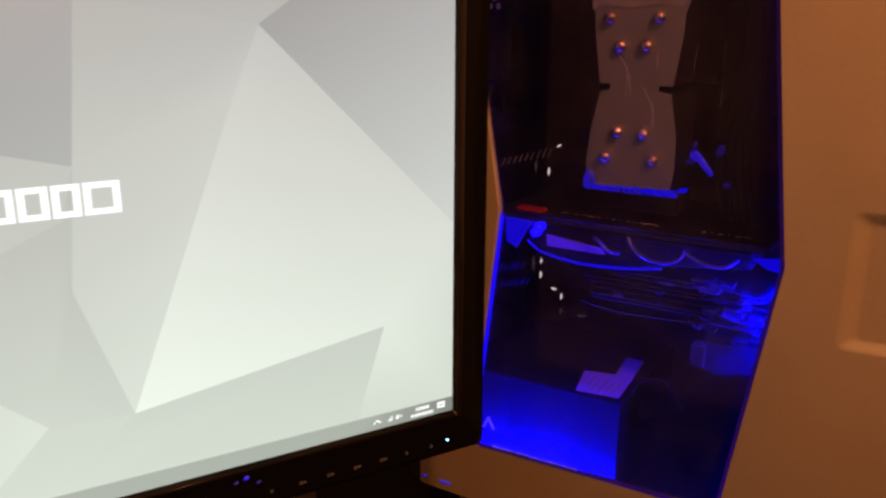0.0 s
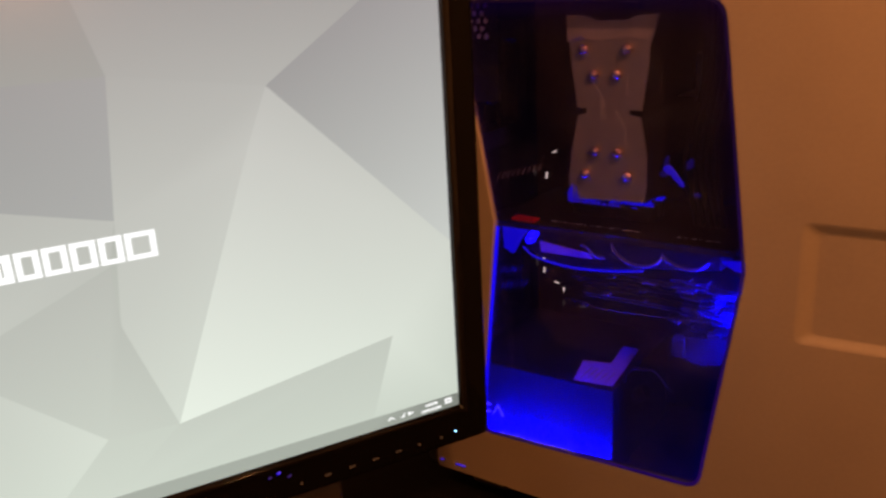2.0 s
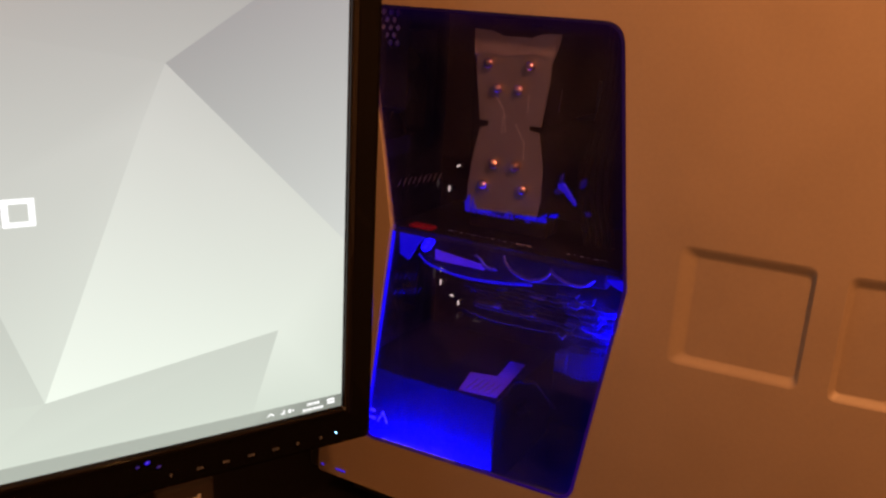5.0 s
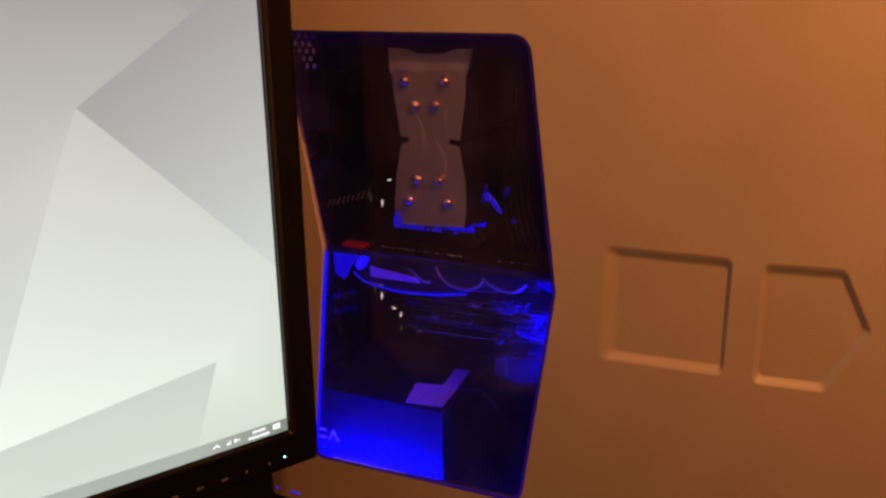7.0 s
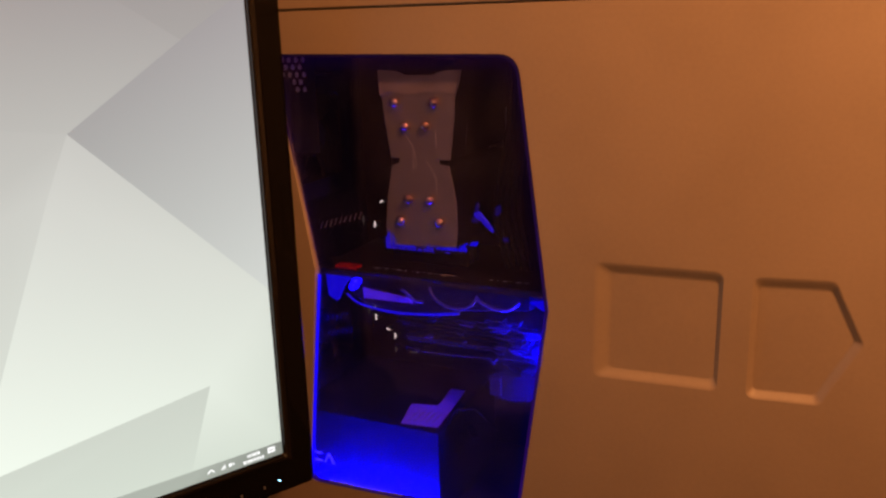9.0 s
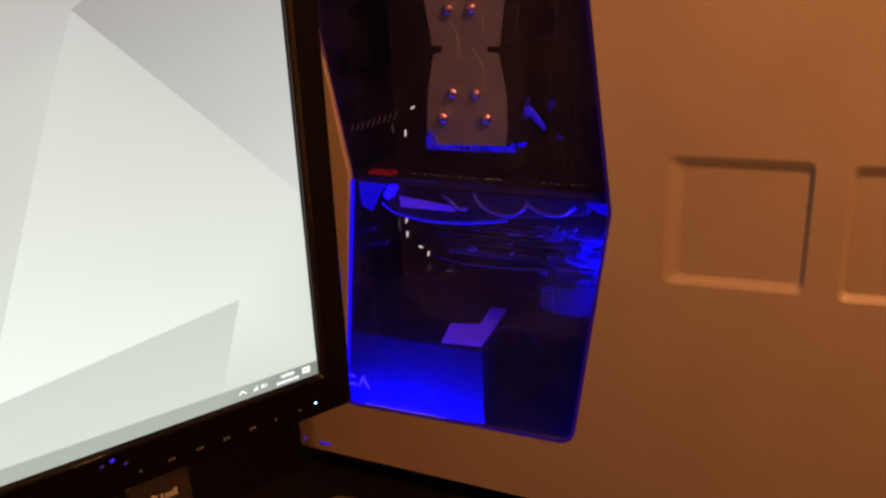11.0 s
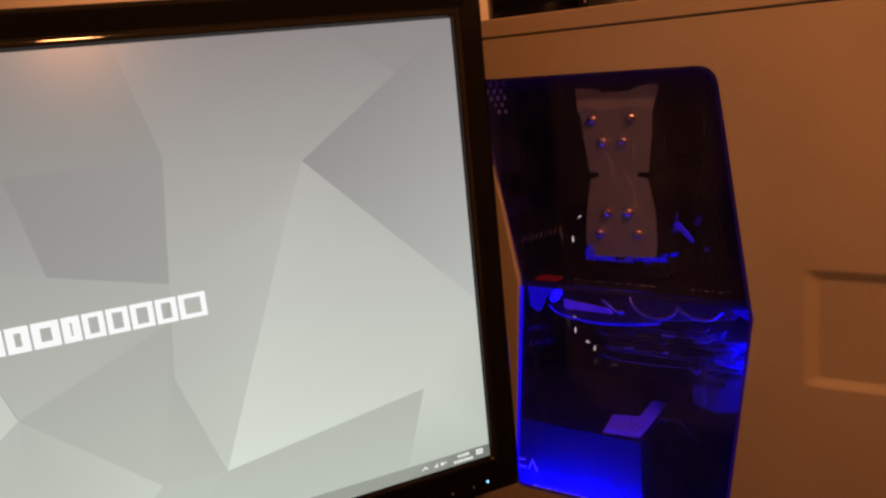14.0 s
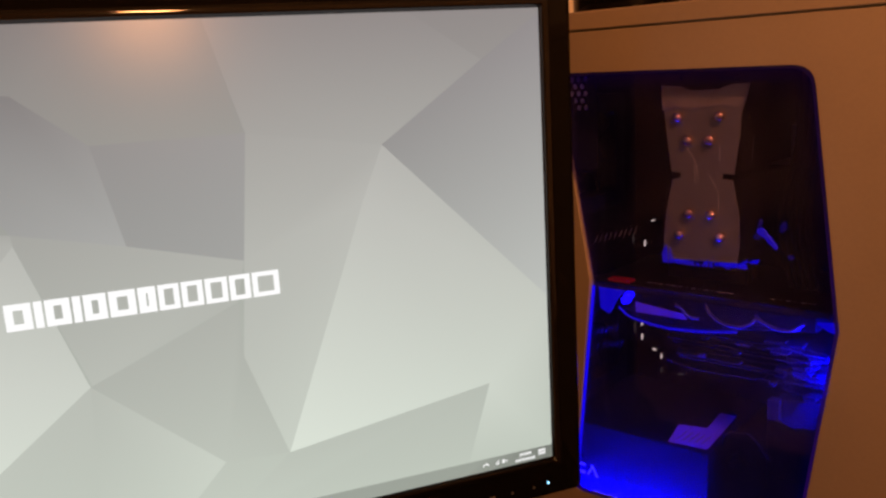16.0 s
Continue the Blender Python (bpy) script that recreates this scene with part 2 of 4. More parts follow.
def rod(p, q, r, seg=16, r2=None, bevel=0.0, bm=None):
    made = bmesh.new()
    p, q = Vector(p), Vector(q)
    bmesh.ops.create_cone(made, cap_ends=True, segments=seg, radius1=r, radius2=r if r2 is None else r2, depth=(q - p).length)
    if bevel:
        rims = [e for e in made.edges if len({round(v.co.z, 5) for v in e.verts}) == 1]
        bmesh.ops.bevel(made, geom=rims, offset=bevel, segments=2, affect="EDGES", profile=0.5)
    turn = (q - p).to_track_quat("Z", "Y").to_matrix().to_4x4()
    bmesh.ops.transform(made, matrix=Matrix.Translation((p + q) / 2) @ turn, verts=made.verts)
    return merge(bm, made)


def tube(points, r, seg=8, steps=8, bm=None):
    """A round cable along a smooth line through points."""
    pts = [Vector(p) for p in points]
    pts = [pts[0] * 2 - pts[1]] + pts + [pts[-1] * 2 - pts[-2]]
    line = []
    for i in range(1, len(pts) - 2):
        a, b, c, d = pts[i - 1:i + 3]
        for k in range(steps):
            t = k / steps
            line.append(0.5 * (2 * b + (c - a) * t + (2 * a - 5 * b + 4 * c - d) * t * t + (3 * b - a - 3 * c + d) * t ** 3))
    line.append(pts[-2])
    made = bmesh.new()
    rings = []
    for i, p in enumerate(line):
        way = (line[min(i + 1, len(line) - 1)] - line[max(i - 1, 0)]).normalized()
        side = way.cross(Vector((0.31, 0.17, 0.93))).normalized()
        up = way.cross(side)
        rings.append([made.verts.new(p + (side * math.cos(a) + up * math.sin(a)) * r) for a in (2 * math.pi * k / seg for k in range(seg))])
    for a, b in zip(rings, rings[1:]):
        for k in range(seg):
            made.faces.new((a[k], a[(k + 1) % seg], b[(k + 1) % seg], b[k]))
    made.faces.new(rings[0])
    made.faces.new(rings[-1])
    return merge(bm, made)


def dome(x, y, z, r, length, bm=None):
    """A round-headed pipe end that comes out towards -y."""
    made = bmesh.new()
    bmesh.ops.create_uvsphere(made, u_segments=16, v_segments=10, radius=r)
    for v in made.verts:
        if v.co.y > 0:
            v.co.y += length
    bmesh.ops.translate(made, vec=(x, y, z), verts=made.verts)
    return merge(bm, made)


def glow_bead(x, y, z, wide, high, lean):
    bm = bmesh.new()
    bmesh.ops.create_uvsphere(bm, u_segments=12, v_segments=8, radius=1.0)
    bmesh.ops.transform(bm, matrix=Matrix.Translation((x, y, z)) @ Matrix.Rotation(radians(lean), 4, "Y") @ Matrix.Diagonal((wide, 0.0015, high, 1)), verts=bm.verts)
    return bm


# ---- the room ----
def slab(name, x0, x1, y0, y1, z0, z1, mat, label, category, m=CASE):
    return tagged(finish(name, box(x0, x1, y0, y1, z0, z1), mat, m), label, category, kind="structure")


slab("wall_north", -3.6, 3.2, 0.262, 0.362, 0.0, 2.5, M["wall"], "plain painted wall in warm lamplight behind the desk", "wall")
slab("wall_south", -3.6, 3.2, -4.3, -4.2, 0.0, 2.5, M["low_bounce_wall"], "plain painted wall closing the room", "wall")
slab("wall_east", 3.2, 3.3, -4.2, 0.262, 0.0, 2.5, M["low_bounce_wall"], "plain painted wall closing the room", "wall")
slab("wall_west", -3.7, -3.6, -4.2, 0.262, 0.0, 2.5, M["low_bounce_wall"], "plain painted wall closing the room", "wall")
slab("floor", -3.7, 3.3, -4.3, 0.362, -0.05, 0.0, M["carpet"], "brown carpeted floor under the desk", "floor")
slab("ceiling", -3.7, 3.3, -4.3, 0.362, 2.5, 2.55, M["ceiling"], "plain white painted ceiling", "ceiling")

desk = thing("desk", CASE, "dark laminate desk under the monitor and computer", "desk")
part("tabletop", box(-1.15, 0.62, -0.42, 0.255, 0.665, 0.69, 0.003), M["desk"], desk)
for lx in (-1.10, 0.52):
    for ly in (-0.38, 0.20):
        part("leg", box(lx, lx + 0.05, ly, ly + 0.04, 0.0, 0.665, 0.003), M["desk"], desk)

# ---- the computer case ----
X0, X1 = -0.396, 0.205
Z0, ZTOP, SEAM = 0.712, 1.2375, 1.2215
case = thing("computer_case", CASE, "large cream-grey computer tower with a chevron window lit blue", "computer")
# the opening in the panel, wider at the front end, where one sees the sheet's edge past it
WIN = [(-0.3495, 1.1845), (-0.1195, 1.1825), (-0.0938, 0.977), (-0.1213, 0.7745), (-0.3408, 0.7685), (-0.3180, 0.990)]
win_outline = rounded(WIN, [0.006, 0.019, 0.012, 0.016, 0.008, 0.012], 6)
SQUARE = [(-0.0565, 1.0235), (0.0412, 1.0245), (0.0410, 0.9285), (-0.0565, 0.9260)]
PENTAGON = [(0.0612, 1.0232), (0.1160, 1.0255), (0.1380, 0.980), (0.1128, 0.9290), (0.0612, 0.9265)]


def sheet_depth(x, z):
    """How far behind the panel the bent window sheet lies: folded inwards along its middle, and a little further in at the back end."""
    fold = 0.98
    h = (1.1845 - z) / (1.1845 - fold) if z > fold else (z - 0.77) / (fold - 0.77)
    front = 0.4 + 0.6 * max(min((x + 0.325) / 0.08, 1.0), 0.0)
    return 0.0015 + 0.0070 * front * max(min(h, 1.0), 0.0) + 0.006 * (x + 0.344) / 0.25


def shrink(pts, w):
    out, n = [], len(pts)
    for i in range(n):
        p, a, b = Vector(pts[i]), Vector(pts[i - 1]), Vector(pts[(i + 1) % n])
        da, db = (a - p).normalized(), (b - p).normalized()
        mid = (da + db).normalized()
        out.append(tuple(p + mid * (w / math.sin(da.angle(db) / 2))))
    return out


def inset(pts, widths):
    """The outline with its sides moved inwards, each by its own width."""
    n, lines = len(pts), []
    for i in range(n):
        a, b = Vector(pts[i]), Vector(pts[(i + 1) % n])
        d = (b - a).normalized()
        lines.append((a + Vector((d.y, -d.x)) * widths[i], d))
    out = []
    for i in range(n):
        (p, d), (q, e) = lines[i - 1], lines[i]
        t = ((q.x - p.x) * e.y - (q.y - p.y) * e.x) / (d.x * e.y - d.y * e.x)
        out.append(tuple(p + d * t))
    return out


def side_panel():
    """A sheet with the window's hole in it and two pressed-in shapes."""
    bm = bmesh.new()
    edges, rings = [], []

    def loop(pts, y):
        vs = [bm.verts.new((x, y, z)) for x, z in pts]
        return vs, [bm.edges.new((vs[i], vs[(i + 1) % len(vs)])) for i in range(len(vs))]

    outer = rounded([(X0, SEAM - 0.0014), (X1, SEAM - 0.0014), (X1, Z0), (X0, Z0)], [0.004] * 4, 3)
    ov, e = loop(outer, 0.0)
    edges += e
    wv, e = loop(win_outline, 0.0)
    edges += e
    for pts, slopes in ((SQUARE, (0.0108, 0.0044, 0.0085, 0.0135)), (PENTAGON, (0.0105, 0.0068, 0.0070, 0.0070, 0.0046))):
        shape = rounded(pts, [0.007] * len(pts), 5)
        hv, e = loop(shape, 0.0)
        edges += e
        rings.append((pts, slopes, hv))
    bmesh.ops.triangle_fill(bm, use_beauty=True, use_dissolve=False, edges=edges)
    for pts, slopes, hv in rings:
        last = hv
        for f, y in ((0.12, 0.0003), (0.28, 0.0010), (0.50, 0.0023), (0.74, 0.0038), (0.90, 0.0045), (1.0, 0.0046)):
            inner = rounded(inset(pts, [w * f for w in slopes]), [0.007 - 0.003 * f] * len(pts), 5)
            vs = [bm.verts.new((x, y, z)) for x, z in inner]
            for i in range(len(vs)):
                bm.faces.new((last[i], last[(i + 1) % len(vs)], vs[(i + 1) % len(vs)], vs[i])).smooth = True
            last = vs
        bm.faces.new(last)
    back = [bm.verts.new((v.co.x, 0.02, v.co.z)) for v in ov]
    for i in range(len(back)):
        bm.faces.new((ov[i], ov[(i + 1) % len(back)], back[(i + 1) % len(back)], back[i]))
    return bm


part("side_panel", side_panel(), M["paint"], case, "cream-grey painted panel with two pressed-in shapes")


def lining(front_end):
    """The walls of the window's opening, from the panel's face back to the sheet."""
    bm = bmesh.new()
    n = len(win_outline)
    for i in range(n):
        (xa, za), (xb, zb) = win_outline[i], win_outline[(i + 1) % n]
        if ((xa + xb) / 2 < -0.30) == front_end and abs(xa - xb) + abs(za - zb) > 1e-6:
            bm.faces.new([bm.verts.new(c) for c in ((xa, 0.0, za), (xb, 0.0, zb), (xb, sheet_depth(xb, zb) + 0.003, zb), (xa, sheet_depth(xa, za) + 0.003, za))])
    return bm


part("opening_edge", lining(True), M["paint"], case)
part("opening_edge", lining(False), M["matt"], case, "black inner edge of the window opening")
bm = box(X0 + 0.002, X1 - 0.002, 0.222, 0.226, Z0, SEAM - 0.002)
box(X0 + 0.002, X0 + 0.006, 0.021, 0.222, Z0, SEAM - 0.002, bm=bm)
box(X1 - 0.006, X1 - 0.002, 0.021, 0.222, Z0, SEAM - 0.002, bm=bm)
box(X0 + 0.006, X1 - 0.006, 0.021, 0.222, Z0, Z0 + 0.012, bm=bm)
box(X0 + 0.006, X1 - 0.006, 0.021, 0.222, SEAM - 0.014, SEAM - 0.002, bm=bm)
part("chassis", bm, M["inside"], case, "black steel chassis")
part("top_panel", box(X0 - 0.003, X1, -0.001, 0.228, SEAM, ZTOP, 0.0012, 2), M["paint"], case)
# black strip stands for the shaded gap under the top panel
part("seam_strip", box(X0 + 0.001, X1 - 0.001, -0.0004, 0.004, SEAM - 0.0008, SEAM + 0.0001), M["matt"], case, "black strip for the shaded seam under the top panel")
part("front_panel", box(X0 - 0.014, X0 - 0.0012, 0.003, 0.226, Z0, SEAM - 0.001, 0.004, 3), M["matt"], case, "black front cover")
for fx in (X0 + 0.03, X1 - 0.07):
    for fy in (0.02, 0.18):
        part("foot", box(fx, fx + 0.04, fy, fy + 0.03, 0.69, Z0, 0.003), M["matt"], case, "black rubber foot")



def window_sheet(thick):
    """The bent sheet: strips from the front end to the back end, one above the other."""
    bm = bmesh.new()
    left = [(-0.3495, 1.1845), (-0.3180, 0.988), (-0.3408, 0.7685)]
    right = [(-0.1195, 1.1840), (-0.0938, 0.977), (-0.1213, 0.7700)]
    n = 24

    def along(pts, z):
        (x0, z0), (x1, z1), (x2, z2) = pts
        return x0 + (x1 - x0) * (z0 - z) / (z0 - z1) if z > z1 else x1 + (x2 - x1) * (z1 - z) / (z1 - z2)

    rows = []
    for y_off in (0.0, thick):
        rows.append([])
        for i in range(n + 1):
            z = 1.1845 + (0.770 - 1.1845) * i / n
            xl, xr = along(left, z), along(right, z)
            rows[-1].append([bm.verts.new((xl + (xr - xl) * f, sheet_depth(xl + (xr - xl) * f, z) + y_off, z)) for f in (0, 0.5, 1)])
    for face in rows:
        for a, b in zip(face, face[1:]):
            for j in range(2):
                bm.faces.new((a[j], a[j + 1], b[j + 1], b[j]))
    return bm


window = part("window", window_sheet(0.002), M["smoked"], case, "glossy smoked acrylic window, bent along its middle", True)


def rim():
    """The rim of the window, which glows by itself, at the panel's face on the far side and on the sheet at the front
    end.
    """
    bm = bmesh.new()
    inside = rounded(shrink(WIN, 0.0028), [0.005, 0.018, 0.012, 0.015, 0.007, 0.012], 6)
    loops = []
    for pts, off in ((win_outline, -0.0006), (inside, -0.0006), (inside, 0.0008)):
        vs = []
        for x, z in pts:
            s = max(min((-0.14 - x) / 0.14, 1.0), 0.0)
            vs.append(bm.verts.new((x, sheet_depth(x, z) * s * 0.9 + off, z)))
        loops.append(vs)
    for a, b in zip(loops, loops[1:]):
        for i in range(len(a)):
            bm.faces.new((a[i], a[(i + 1) % len(a)], b[(i + 1) % len(a)], b[i]))
    return bm


part("edge", rim(), M["edge"], window, "dim blue acrylic rim, edge light painted as glow")


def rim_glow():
    """A skin on the sheet that paints its haze as glow: violet near the rim above the fold, blue all over below it."""
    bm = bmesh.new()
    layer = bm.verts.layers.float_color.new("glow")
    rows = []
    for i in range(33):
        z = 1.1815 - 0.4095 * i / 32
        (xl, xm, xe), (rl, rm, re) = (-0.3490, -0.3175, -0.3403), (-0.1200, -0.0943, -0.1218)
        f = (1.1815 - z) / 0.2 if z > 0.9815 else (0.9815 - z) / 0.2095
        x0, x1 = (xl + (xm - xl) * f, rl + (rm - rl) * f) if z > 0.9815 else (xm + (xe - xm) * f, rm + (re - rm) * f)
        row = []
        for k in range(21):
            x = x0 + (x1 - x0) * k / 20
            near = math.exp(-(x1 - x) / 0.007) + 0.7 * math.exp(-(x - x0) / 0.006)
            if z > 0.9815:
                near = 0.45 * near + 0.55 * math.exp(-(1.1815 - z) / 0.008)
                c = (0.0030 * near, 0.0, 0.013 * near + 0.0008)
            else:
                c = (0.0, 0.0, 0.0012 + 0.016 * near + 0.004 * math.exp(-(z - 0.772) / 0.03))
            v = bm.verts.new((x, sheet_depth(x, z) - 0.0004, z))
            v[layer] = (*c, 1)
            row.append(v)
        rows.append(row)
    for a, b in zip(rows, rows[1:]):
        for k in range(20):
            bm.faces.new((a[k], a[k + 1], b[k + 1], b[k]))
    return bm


part("haze_glow", rim_glow(), M["haze_glow"], window, "faint blue haze painted on the sheet as glow")
# front strip glows by itself for the light in the sheet's edge
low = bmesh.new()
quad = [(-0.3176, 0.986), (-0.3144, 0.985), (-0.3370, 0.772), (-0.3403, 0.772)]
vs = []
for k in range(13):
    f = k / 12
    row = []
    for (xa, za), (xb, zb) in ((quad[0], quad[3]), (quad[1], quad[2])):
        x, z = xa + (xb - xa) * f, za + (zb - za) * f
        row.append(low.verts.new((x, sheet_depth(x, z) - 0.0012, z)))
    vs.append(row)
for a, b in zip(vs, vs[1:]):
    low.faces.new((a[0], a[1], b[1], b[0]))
part("edge", low, M["edge_low"], window, "bright blue acrylic strip, edge light painted as glow")

# light strips, fixed inside the case
for nm, (a, b, c, d, e, f) in (("light_strip", (-0.375, -0.205, 0.016, 0.022, 0.724, 0.732)), ("light_strip", (-0.374, -0.371, 0.036, 0.048, 0.91, 0.96)), ("light_strip", (-0.083, -0.080, 0.04, 0.05, 0.90, 0.95))):
    part(nm, box(a, b, c, d, e, f, 0.001), M["led"], case, "blue light strip")

# blue spots of light low on the panel, made as small glowing bars
for x0, x1 in ((-0.3735, -0.3620), (-0.3925, -0.3890)):
    part("blue_spot", box(x0, x1, -0.0008, 0.004, 0.7195, 0.7213, 0.0004), M["dim_blue"], case, "small glowing bar for a blue spot of light")

# ---- inside: board, cooler, memory, graphics card, power supply, drives ----
board = thing("mainboard", CASE, "black mainboard upright at the back of the case", "circuit board")
part("board", box(-0.345, -0.09, 0.205, 0.2075, 0.86, 1.20), M["pcb"], board)
for i in range(26):
    bx, bz = random.uniform(-0.335, -0.11), random.uniform(0.88, 1.18)
    w, h, d = random.uniform(0.004, 0.02), random.uniform(0.004, 0.02), random.uniform(0.004, 0.014)
    part("component", box(bx, bx + w, 0.205 - d, 0.205, bz, bz + h, 0.0006, 1), M["matt"] if i % 3 else M["plastic"], board)
part("heatsink", box(-0.33, -0.30, 0.17, 0.205, 1.02, 1.14, 0.003), M["inside"], board)
part("socket_cover", box(-0.125, -0.10, 0.16, 0.205, 1.02, 1.18, 0.003), M["inside"], board)

# scaled towards the camera's eye to lie close behind the sheet, its view kept
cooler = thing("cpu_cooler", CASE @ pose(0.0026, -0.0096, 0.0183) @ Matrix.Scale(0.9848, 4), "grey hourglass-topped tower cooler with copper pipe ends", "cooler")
PLATE = [(-0.2605, 1.1690), (-0.2430, 1.1680), (-0.2330, 1.1640), (-0.2080, 1.1640), (-0.1980, 1.1680), (-0.1815, 1.1690), (-0.1835, 1.1590),
         (-0.1885, 1.1440), (-0.1885, 1.1300), (-0.1935, 1.0925), (-0.2040, 1.0925), (-0.2040, 1.0885), (-0.1945, 1.0870), (-0.1885, 1.0560), (-0.1880, 1.0300), (-0.1900, 1.0150),
         (-0.2575, 1.0120), (-0.2585, 1.0300), (-0.2560, 1.0560), (-0.2500, 1.0860), (-0.2420, 1.0885), (-0.2420, 1.0925), (-0.2505, 1.0925), (-0.2560, 1.1300), (-0.2570, 1.1440), (-0.2600, 1.1590)]
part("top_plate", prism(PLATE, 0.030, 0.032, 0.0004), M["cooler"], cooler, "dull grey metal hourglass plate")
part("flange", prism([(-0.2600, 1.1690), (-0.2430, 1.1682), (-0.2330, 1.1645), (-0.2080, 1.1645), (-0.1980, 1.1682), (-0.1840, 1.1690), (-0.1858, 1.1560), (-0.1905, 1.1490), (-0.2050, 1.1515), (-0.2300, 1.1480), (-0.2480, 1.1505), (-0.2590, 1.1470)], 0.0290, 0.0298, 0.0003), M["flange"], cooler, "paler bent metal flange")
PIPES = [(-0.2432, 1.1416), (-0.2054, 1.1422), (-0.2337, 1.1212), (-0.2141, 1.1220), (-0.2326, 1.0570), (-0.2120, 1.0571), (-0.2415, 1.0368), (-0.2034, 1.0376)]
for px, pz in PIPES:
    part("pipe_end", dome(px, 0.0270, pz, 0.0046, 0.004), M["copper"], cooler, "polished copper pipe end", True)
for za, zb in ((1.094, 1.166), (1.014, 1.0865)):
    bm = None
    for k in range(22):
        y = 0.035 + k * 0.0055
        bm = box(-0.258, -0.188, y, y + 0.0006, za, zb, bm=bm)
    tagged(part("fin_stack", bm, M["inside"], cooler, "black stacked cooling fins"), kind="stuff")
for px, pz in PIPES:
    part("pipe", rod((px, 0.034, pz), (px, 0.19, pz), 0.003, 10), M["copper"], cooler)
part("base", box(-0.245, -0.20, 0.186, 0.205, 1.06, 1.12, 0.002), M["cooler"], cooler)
# fine engraved lines across the plate, in white that paints their glint
for pts in (((-0.2385, 1.117), (-0.2285, 1.1045), (-0.2285, 1.083)), ((-0.2270, 1.100), (-0.2250, 1.084)), ((-0.2160, 1.092), (-0.2065, 1.0765), (-0.2065, 1.062)), ((-0.2060, 1.119), (-0.2060, 1.104)), ((-0.2140, 1.166), (-0.2060, 1.1535)), ((-0.2400, 1.1600), (-0.2385, 1.156))):
    part("line", tube([(x, 0.0298, z) for x, z in pts], 0.00024, 5, 1), M["print"], cooler, "thin engraved line, its glint painted white")


def case_fan(m, label):
    """A square 120 mm fan: frame, hub, seven blades."""
    fan = thing("case_fan", m, label, "fan", "fans in the case")
    sq = rounded([(-0.06, 0.06), (0.06, 0.06), (0.06, -0.06), (-0.06, -0.06)], [0.008] * 4, 7)
    circ = []
    for x, z in sq:
        a = math.atan2(z, x)
        circ.append((0.056 * math.cos(a), 0.056 * math.sin(a)))
    part("frame", ring_prism(sq, circ, 0.0, 0.025), M["matt"], fan)
    part("hub", rod((0, 0.004, 0), (0, 0.022, 0), 0.019, 24, bevel=0.002), M["matt"], fan)
    for k in range(7):
        bm = bmesh.new()
        a = 2 * math.pi * k / 7
        grid = [[(r, a + 0.55 * s + 0.25 * (r / 0.054), 0.006 + 0.012 * s) for s in (0, 0.5, 1)] for r in (0.017, 0.034, 0.054)]
        vs = [[bm.verts.new((r * math.cos(b), y, r * math.sin(b))) for r, b, y in row] for row in grid]
        for i in range(2):
            for j in range(2):
                bm.faces.new((vs[i][j], vs[i][j + 1], vs[i + 1][j + 1], vs[i + 1][j]))
        blade = part("blade", bm, M["inside"], fan)
        blade.modifiers.new("thickness", "SOLIDIFY").thickness = 0.0012
    return fan


case_fan(CASE @ pose(-0.386, 0.085, 1.10, 0, 0, -90), "black square fan behind the front of the case")
case_fan(CASE @ pose(-0.386, 0.085, 0.90, 0, 0, -90), "black square fan behind the front of the case")

vent = thing("front_vent", CASE, "black steel plate with honeycomb vent holes", "vent")
part("plate", box(-0.392, -0.337, 0.050, 0.0515, 1.09, 1.198), M["inside"], vent)
# white discs on the plate paint the light seen in its holes
for r in range(6):
    for c in range(4):
        hx, hz = -0.376 + c * 0.0078 + (r % 2) * 0.0039, 1.184 - r * 0.0068
        hexagon = [(hx + 0.0019 * math.cos(math.pi / 3 * k + math.pi / 6), hz + 0.0027 * math.sin(math.pi / 3 * k + math.pi / 6)) for k in range(6)]
        part("hole", prism(hexagon, 0.0485, 0.0499), M["print"], vent, "white hexagon disc painting a lit vent hole")

# a corner piece that glows by itself for the strip's light at the front end
part("corner_light", prism([(-0.330, 0.975), (-0.303, 0.9735), (-0.311, 0.964), (-0.319, 0.949), (-0.3285, 0.9535)], 0.036, 0.040), M["soft_glow"], case, "corner piece painted as glow for a blue light patch")
part("corner_light", prism([(-0.122, 0.970), (-0.100, 0.973), (-0.100, 0.962), (-0.112, 0.964)], 0.036, 0.040), M["edge_low"], case, "corner piece painted as glow for a blue light patch")

# glowing shards paint the blue light along the cooler's lower edge
x = -0.2585
while x < -0.187:
    w, h = random.uniform(0.0012, 0.006), random.uniform(0.001, 0.007) + (0.009 if x < -0.250 else 0.0)
    if random.random() < 0.7:
        part("fringe", prism([(x, 1.0095), (x + w, 1.0092), (x + w * random.uniform(0.3, 1.2), 1.0100 + h), (x + random.uniform(-0.001, 0.002), 1.0100 + h * 0.5)], 0.0285, 0.0293), M["dim_blue"], cooler, "ragged glowing fringe painting blue light on the cooler")
    x += w + random.uniform(0.0003, 0.003)

